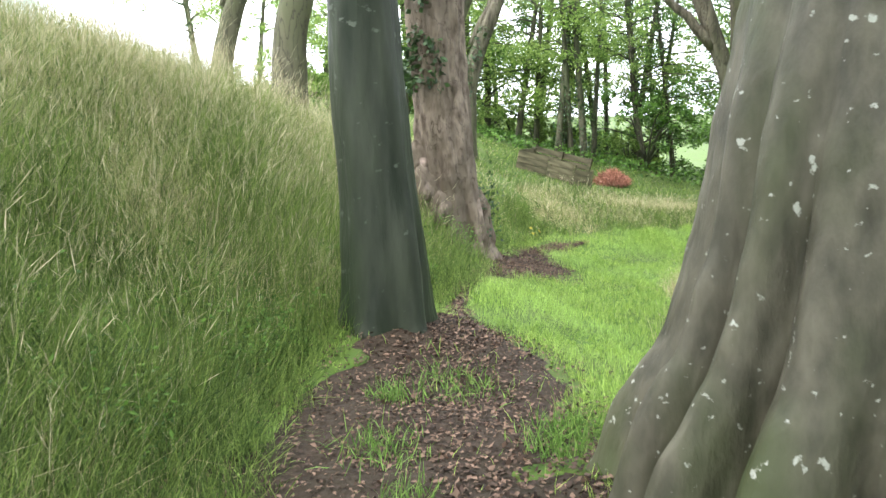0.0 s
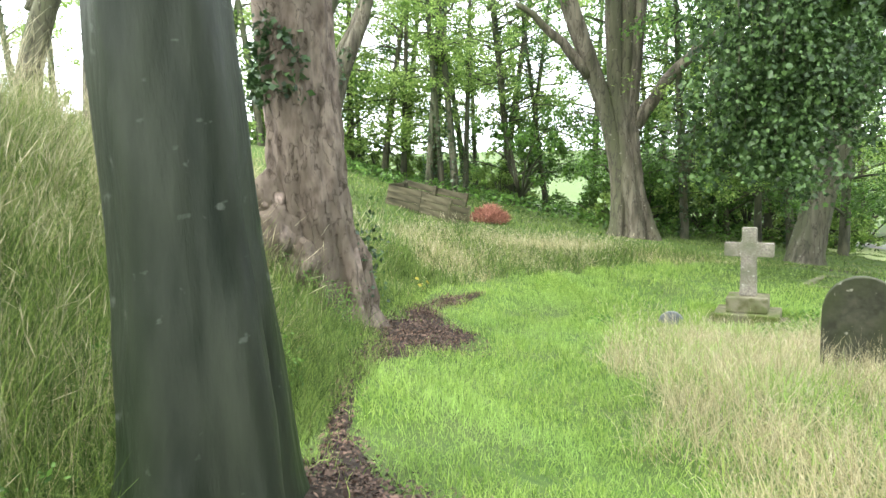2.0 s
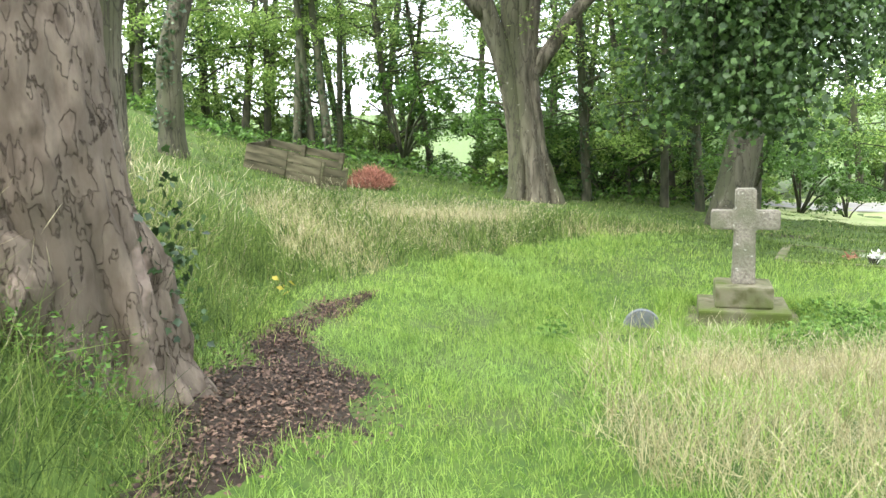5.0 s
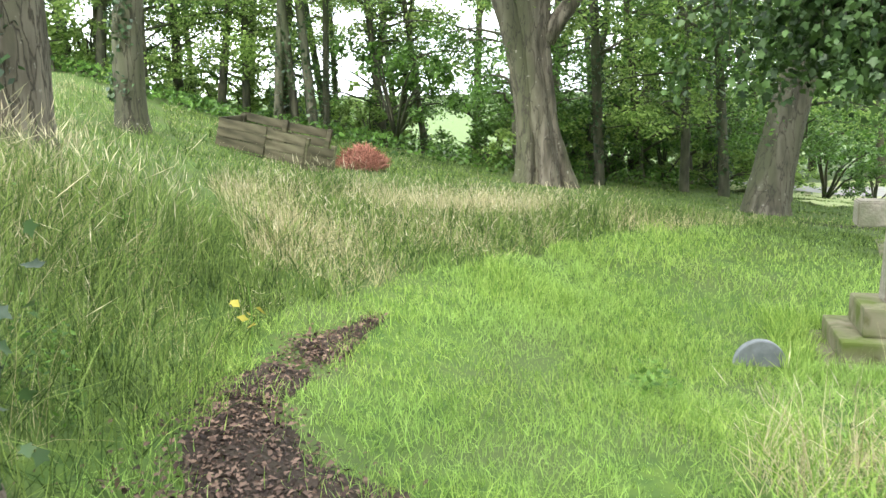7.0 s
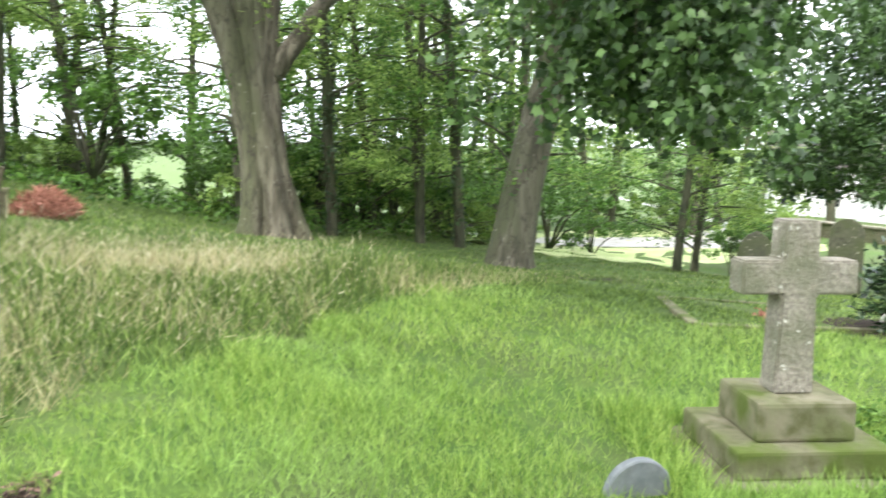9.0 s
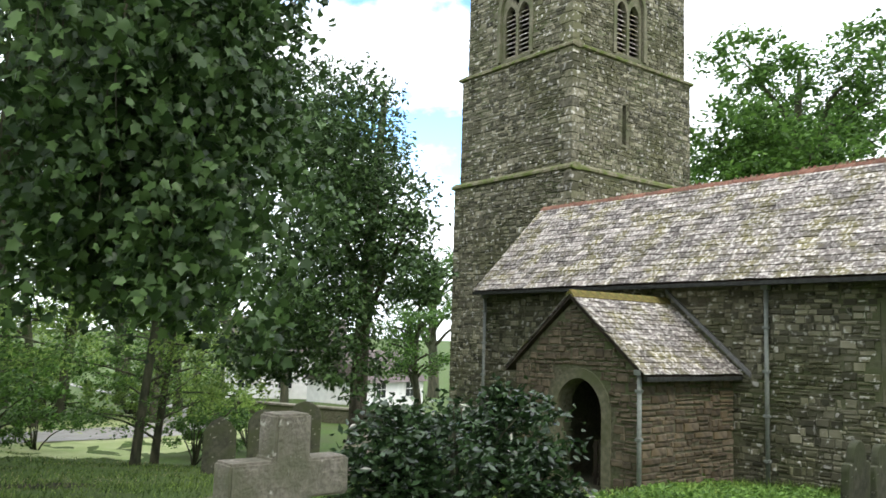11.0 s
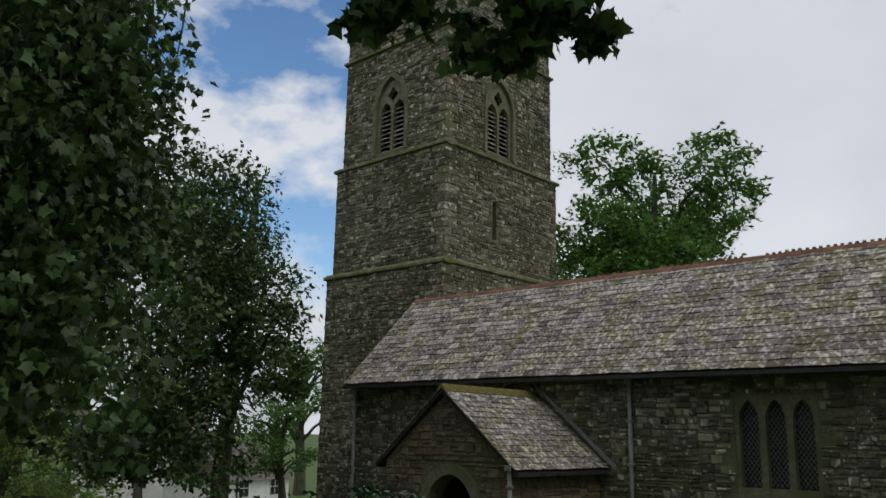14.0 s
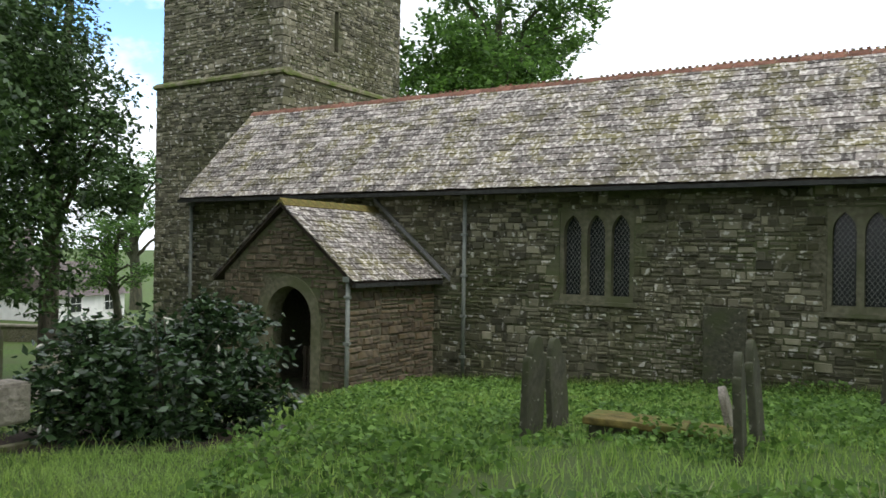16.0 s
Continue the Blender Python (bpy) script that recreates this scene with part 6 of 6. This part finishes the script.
# mown lawn
parts_xy = []
for n, box in ((140000, (-1.2, 5.2, 4.5, 16.6)), (55000, (3.5, 10.0, 10.5, 18)), (26000, (8, 20, 12, 22)), (26000, (-1.4, 2.6, 1.5, 5.5))):
    x, y = scatter(n, *box)
    keep = ~is_bank(x, y) & ~is_rough(x, y) & ~is_straw(x, y) & ~is_weeds(x, y) & clear_church(x, y)
    depth = path_depth(x, y)
    keep &= rg.uniform(0, 1, n) > ease(depth + 0.25 * patchy(x, y, 2.2, 1.0) + 0.15 * patchy(x, y, 5.5, 2.0), -0.12, 0.26) - 0.02
    keep &= np.hypot((x - 11.9) / 1.6, (y - 14.3) / 1.3) > 1
    parts_xy.append((x[keep], y[keep], box))
x = np.concatenate([p[0] for p in parts_xy])
y = np.concatenate([p[1] for p in parts_xy])
far = np.clip(np.hypot(x - 2, y - 9) / 10, 0.6, 2.2)
h = rg.uniform(0.05, 0.15, len(x)) * (1 + 0.6 * patchy(x, y, 0.9) + 0.8 * patchy(x, y, 3.2, 7.0)) * np.clip(far, 0.8, 1.4)
# darker blades towards the trees stand in for their shade on the lawn
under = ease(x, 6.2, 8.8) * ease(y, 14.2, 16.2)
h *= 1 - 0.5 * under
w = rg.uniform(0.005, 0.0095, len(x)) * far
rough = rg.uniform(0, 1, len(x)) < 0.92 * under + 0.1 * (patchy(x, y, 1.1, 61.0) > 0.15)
b = lifted(x, y)
stuff("lawn_grass", blades(rg, b[~rough], h[~rough], w[~rough], 0.85, M_LAWN, "lawn_grass"), "short bright green mown lawn grass", "grass")
stuff("shade_grass", blades(rg, b[rough], h[rough], w[rough], 0.95, M_TALL, "shade_grass"), "coarse blades in the lawn, dark to stand for the trees' shade", "grass")

# the bank's tall grass
xs, ys = [], []
for n, y0, y1, smax in ((95000, -1.0, 9.0, 2.8), (60000, 7.0, 17.0, 4.5), (28000, 2.0, 31.0, 10.0)):
    yy = rg.uniform(y0, y1, n)
    ss = rg.uniform(-0.35, smax, n)
    xs.append(bank_edge(yy) - ss)
    ys.append(yy)
x, y = np.concatenate(xs), np.concatenate(ys)
keep = rg.uniform(0, 1, len(x)) > ease(path_depth(x, y) + 0.25 * patchy(x, y, 2.0, 1.0), -0.05, 0.25)
keep &= np.hypot(x + 0.42, y - 5.93) > 0.36
keep &= np.hypot(x - 0.15, y - 11.0) > 0.5
x, y = x[keep], y[keep]
s = bank_edge(y) - x
clump = patchy(x, y, 1.3)
h = rg.uniform(0.18, 0.5, len(x)) * np.interp(y, [12, 20], [1, 0.6]) * (1 + 0.5 * clump) * np.clip(0.65 + s, 0.3, 1.15)
dry = rg.uniform(0, 1, len(x)) < np.clip(0.24 * (s - 0.55) + 0.5 * patchy(x, y, 0.6, 5.0) + 0.4 * patchy(x, y, 1.8, 5.5), 0.02, 0.7)
w = rg.uniform(0.0032, 0.0068, len(x)) * np.clip(np.hypot(x, y - 5) / 8, 0.75, 2.2)
b = lifted(x, y)
stuff("bank_grass", blades(rg, b[~dry], h[~dry], w[~dry], 1.05, M_TALL, "bank_grass"), "tall uncut green grass on the bank", "grass")
stuff("bank_straw", blades(rg, b[dry], h[dry], w[dry] * 0.45, 1.2, M_STRAW, "bank_straw"), "dry straw-coloured grass on the bank", "grass")
pick = (rg.uniform(0, 1, len(x)) < np.clip(0.02 + 0.06 * s, 0, 0.22)) & (s > 0.25)
stuff("bank_seed_heads", seed_heads(rg, b[pick], h[pick] * 1.25 + 0.15, M_HEAD, "bank_seed_heads"), "pale flowering grass heads on the bank", "grass")

# rough meadow beyond the lawn
x, y = scatter(80000, 0.0, 22, 13.0, 33)
x2, y2 = scatter(60000, 0.6, 10, 12.8, 20)
x, y = np.concatenate([x, x2]), np.concatenate([y, y2])
keep = is_rough(x, y) & clear_church(x, y) & (path_depth(x, y) < -0.03)
keep &= (np.hypot(x - 10.5, y - 28.3) > 1.0) & (np.hypot(x - 13.8, y - 24) > 0.7)
x, y = x[keep], y[keep]
over = y - tall_edge(x)
shade = np.clip((x - 6) / 3.5, 0, 1)
h = rg.uniform(0.12, 0.42, len(x)) * (1 + 0.6 * patchy(x, y, 0.8, 2.0)) * np.clip(0.5 + over * 0.35, 0.4, 0.85) * np.interp(y, [18, 23], [1, 0.5]) * (1 - 0.5 * shade)
dry = rg.uniform(0, 1, len(x)) < np.clip(0.36 + 1.3 * patchy(x, y, 0.45, 9.0) + 0.8 * patchy(x, y, 1.6, 9.5), 0.03, 0.9) * np.clip(1.25 - over / 9, 0.1, 1) * (1 - 0.8 * shade)
w = rg.uniform(0.005, 0.010, len(x)) * np.clip(y / 14, 1, 2)
b = lifted(x, y)
stuff("meadow_grass", blades(rg, b[~dry], h[~dry], w[~dry], 1.1, M_TALL, "meadow_grass"), "rough green meadow grass past the lawn", "grass")
stuff("meadow_straw", blades(rg, b[dry], h[dry] * 1.1, w[dry] * 0.5, 1.2, M_STRAW, "meadow_straw"), "bleached dry grass in the rough meadow", "grass")
pick = rg.uniform(0, 1, len(x)) < 0.13 * (1 - shade) * np.clip(0.6 + 1.2 * patchy(x, y, 0.5, 9.0), 0, 1)
stuff("meadow_seed_heads", seed_heads(rg, b[pick], h[pick] * 1.3 + 0.1, M_HEAD, "meadow_seed_heads"), "pale flowering grass heads in the meadow", "grass")

# long bleached grass round the broad headstone
x, y = scatter(80000, 1.5, 7.3, -1, 12.6)
keep = is_straw(x, y) & (np.hypot(x - 1.7, y - 3.35) > 0.95)
x, y = x[keep], y[keep]
h = rg.uniform(0.1, 0.36, len(x)) * (1 + 0.6 * patchy(x, y, 0.9, 4.0))
dry = rg.uniform(0, 1, len(x)) < np.clip(0.82 + 0.9 * patchy(x, y, 0.7, 3.0) + 0.5 * patchy(x, y, 2.1, 3.5), 0.06, 0.92)
w = rg.uniform(0.005, 0.010, len(x))
b = lifted(x, y)
stuff("long_grass", blades(rg, b[~dry], h[~dry] * 0.8, w[~dry], 1.0, M_LAWN, "long_grass"), "long green grass round the headstone", "grass")
stuff("long_straw", blades(rg, b[dry], h[dry] * 1.15, w[dry] * 0.6, 1.1, M_STRAW, "long_straw"), "long bleached grass round the headstone", "grass")
pick = rg.uniform(0, 1, len(x)) < np.where(dry, 0.3, 0.08)
stuff("long_seed_heads", seed_heads(rg, b[pick], h[pick] * 1.15 + 0.08, M_HEAD, "long_seed_heads"), "pale flowering heads of the long grass", "grass")

# the weedy ground before the church
x, y = scatter(52000, 6.3, 22, 0, 13.5)
keep = is_weeds(x, y) & clear_church(x, y) & (np.hypot((x - 11.6) / 1.7, (y - 13.7) / 1.5) > 1)
x, y = x[keep], y[keep]
h = rg.uniform(0.05, 0.17, len(x)) * (1 + 0.6 * patchy(x, y, 1.1, 6.0))
stuff("yard_grass", blades(rg, lifted(x, y), h, rg.uniform(0.007, 0.012, len(x)), 0.6, M_LAWN, "yard_grass"), "lush green grass before the church wall", "grass")
x, y = scatter(90000, 6.3, 22, 2, 13.5)
mound = patchy(x, y, 0.55, 11.0) + 0.5 * patchy(x, y, 1.7, 3.0)
keep = is_weeds(x, y) & clear_church(x, y) & (np.hypot((x - 11.6) / 1.8, (y - 13.7) / 1.6) > 1) & (mound > -0.3 + 0.25 * rg.uniform(0, 1, len(x)))
x, y, mound = x[keep], y[keep], mound[keep]
pts = lifted(x, y, 0.0)
pts[:, 2] += rg.uniform(0.05, 0.28, len(x)) * np.clip(mound * 2.0, 0.3, 1)
stuff("ground_elder", leaf_mesh("ground_elder", rg, pts, 0.078, M_WEED, 0.05, 0.7, 0.2), "broad-leaved weeds among the graves", "weeds")
# uncut grass round the foot of the cross
a = radians(-34)
u, v = rg.uniform(-0.85, 0.85, 9000), rg.uniform(-0.8, 0.8, 9000)
keep = (np.abs(u) > 0.58) | (np.abs(v) > 0.51)
u, v = u[keep], v[keep]
x, y = 6.15 + u * math.cos(a) - v * math.sin(a), 13.57 + u * math.sin(a) + v * math.cos(a)
stuff("cross_foot_grass", blades(rg, lifted(x, y), rg.uniform(0.08, 0.22, len(x)), rg.uniform(0.005, 0.009, len(x)), 0.8, M_LAWN, "cross_foot_grass"), "uncut green grass round the foot of the cross", "grass")
# leafy weeds between the long grass and the cross
x, y = scatter(16000, 3.6, 7.2, 10.2, 13.6)
keep = ~is_straw(x, y) & (patchy(x, y, 1.0, 41.0) + 0.6 * patchy(x, y, 2.7, 42.0) + 0.25 * (x - 5.2) > -0.05) & (np.hypot(x - 6.15, y - 13.57) > 0.6) & (np.hypot(x - 5.0, y - 13.3) > 1.0)
pts = lifted(x[keep], y[keep], 0.0)
pts[:, 2] += rg.uniform(0.03, 0.17, len(pts))
stuff("lawn_weeds", leaf_mesh("lawn_weeds", rg, pts, 0.055, M_WEED, 0.05, 0.6, 0.2), "leafy green weeds in the lawn before the cross", "weeds")
# low undergrowth on the floor of the wood
x, y = scatter(15000, -8, 22, 29.5, 42)
keep = (y > 29.8 + 0.35 * np.clip(10 - x, 0, 12)) & (patchy(x, y, 0.5, 51.0) > -0.2)
pts = lifted(x[keep], y[keep], 0.0)
pts[:, 2] += rg.uniform(0.05, 0.5, len(pts))
stuff("wood_floor_plants", leaf_mesh("wood_floor_plants", rg, pts, 0.17, M_LEAF, 0.1, 0.6, 0.3), "low green plants on the floor of the wood", "weeds")
# grass along the foot of the walls
u = rg.uniform(1.4, 12, 5200)
v = -np.abs(rg.normal(0, 0.22, 5200)) - 0.03
a = radians(-125.74)
x, y = 21.94 + u * math.cos(a) - v * math.sin(a), 11.53 + u * math.sin(a) + v * math.cos(a)
stuff("wall_foot_grass", blades(rg, lifted(x, y), rg.uniform(0.1, 0.3, len(x)), rg.uniform(0.008, 0.014, len(x)), 0.5, M_TALL, "wall_foot_grass"), "long grass and weeds along the church wall", "grass")

# nettles and leafy weeds on the bank's foot
yy = rg.uniform(-1, 14.5, 20000)
x = bank_edge(yy) + 0.1 - np.abs(rg.normal(0, 0.45, len(yy)))
keep = (patchy(x, yy, 0.9, 8.0) > 0.05) & (path_depth(x, yy) < -0.03) & (np.hypot(x + 0.42, yy - 5.93) > 0.36) & (np.hypot(x - 0.15, yy - 11.0) > 0.55)
pts = lifted(x[keep], yy[keep], 0.0)
pts[:, 2] += rg.uniform(0.03, 0.42, len(pts))
stuff("bank_weeds", leaf_mesh("bank_weeds", rg, pts, 0.036, M_LEAF, 0.2, 0.4, 0.3), "leafy nettles and weeds at the bank's foot", "weeds")

# leaf litter on the path
us = rg.uniform(0, 1, 42000)
p = path_at(us)
q = rg.normal(0, 0.55, (len(us), 2)) * p[:, 2:3]
x, y = p[:, 0] + q[:, 0], p[:, 1] + q[:, 1]
keep = (path_depth(x, y) > -0.45 * rg.uniform(0, 1, len(x)) ** 2) & (rg.uniform(0, 0.8, len(x)) < p[:, 2])
pts = lifted(x[keep], y[keep], 0.028)
n = len(pts)
d = rg.normal(size=(n, 3)) * (1, 1, 0.25)
d /= np.linalg.norm(d, axis=1)[:, None]
sd = np.cross(d, np.array([0, 0, 1.0]) + rg.normal(size=(n, 3)) * 0.3)
sd /= np.linalg.norm(sd, axis=1)[:, None]
L = rg.uniform(0.014, 0.042, (n, 1))
v = np.stack([pts, pts + d * L * 0.5 + sd * L * 0.3 + [0, 0, 0.004], pts + d * L, pts + d * L * 0.5 - sd * L * 0.3 + [0, 0, 0.006]], 1)
i = np.arange(n)[:, None] * 4
stuff("leaf_litter", mesh_np("leaf_litter", v.reshape(-1, 3), np.concatenate([i + [0, 1, 2], i + [0, 2, 3]], 0), M_FLAKE), "scattered dry brown leaves on the path", "leaf litter")
# litter under the great beech
ang, q = rg.uniform(0, 6.283, 3500), rg.uniform(0.85, 1.75, 3500)
pts = lifted(1.65 + q * np.cos(ang), 3.33 + q * np.sin(ang) * 0.95, 0.03)
stuff("beech_litter", leaf_mesh("beech_litter", rg, pts, 0.045, M_FLAKE, 0.0, 0.6, 0.9), "brown fallen leaves round the great beech", "leaf litter")
# tufts on the path
for tx, ty, tr in ((0.75, 2.5, 0.15), (0.6, 2.9, 0.12), (1.1, 2.2, 0.2), (0.5, 3.9, 0.16), (0.75, 4.3, 0.2), (0.9, 2.75, 0.12), (-0.35, 3.9, 0.22), (0.05, 4.9, 0.3), (-0.2, 3.3, 0.14), (-0.35, 4.7, 0.15), (0.6, 4.1, 0.2), (-0.15, 2.6, 0.2)):
    k = int(1000 * tr)
    x, y = tx + rg.normal(0, tr * 0.5, k), ty + rg.normal(0, tr * 0.6, k)
    stuff("grass_tuft", blades(rg, lifted(x, y, 0.01), rg.uniform(0.05, 0.15, k), rg.uniform(0.004, 0.007, k), 1.0, M_WEED, "grass_tuft"), "small green grass tuft growing through the litter", "grass")

# ---- pieces of walls and roofs ----
for vs, c, mat, parent in stone_jobs:
    slate = mat is M_SLATE
    ob = new("slate" if slate else "stone", mesh_from("slate" if slate else "stone", vs, SLATE_FACES if slate else STONE_FACES, mat))
    ob.location = c
    ob.parent = parent
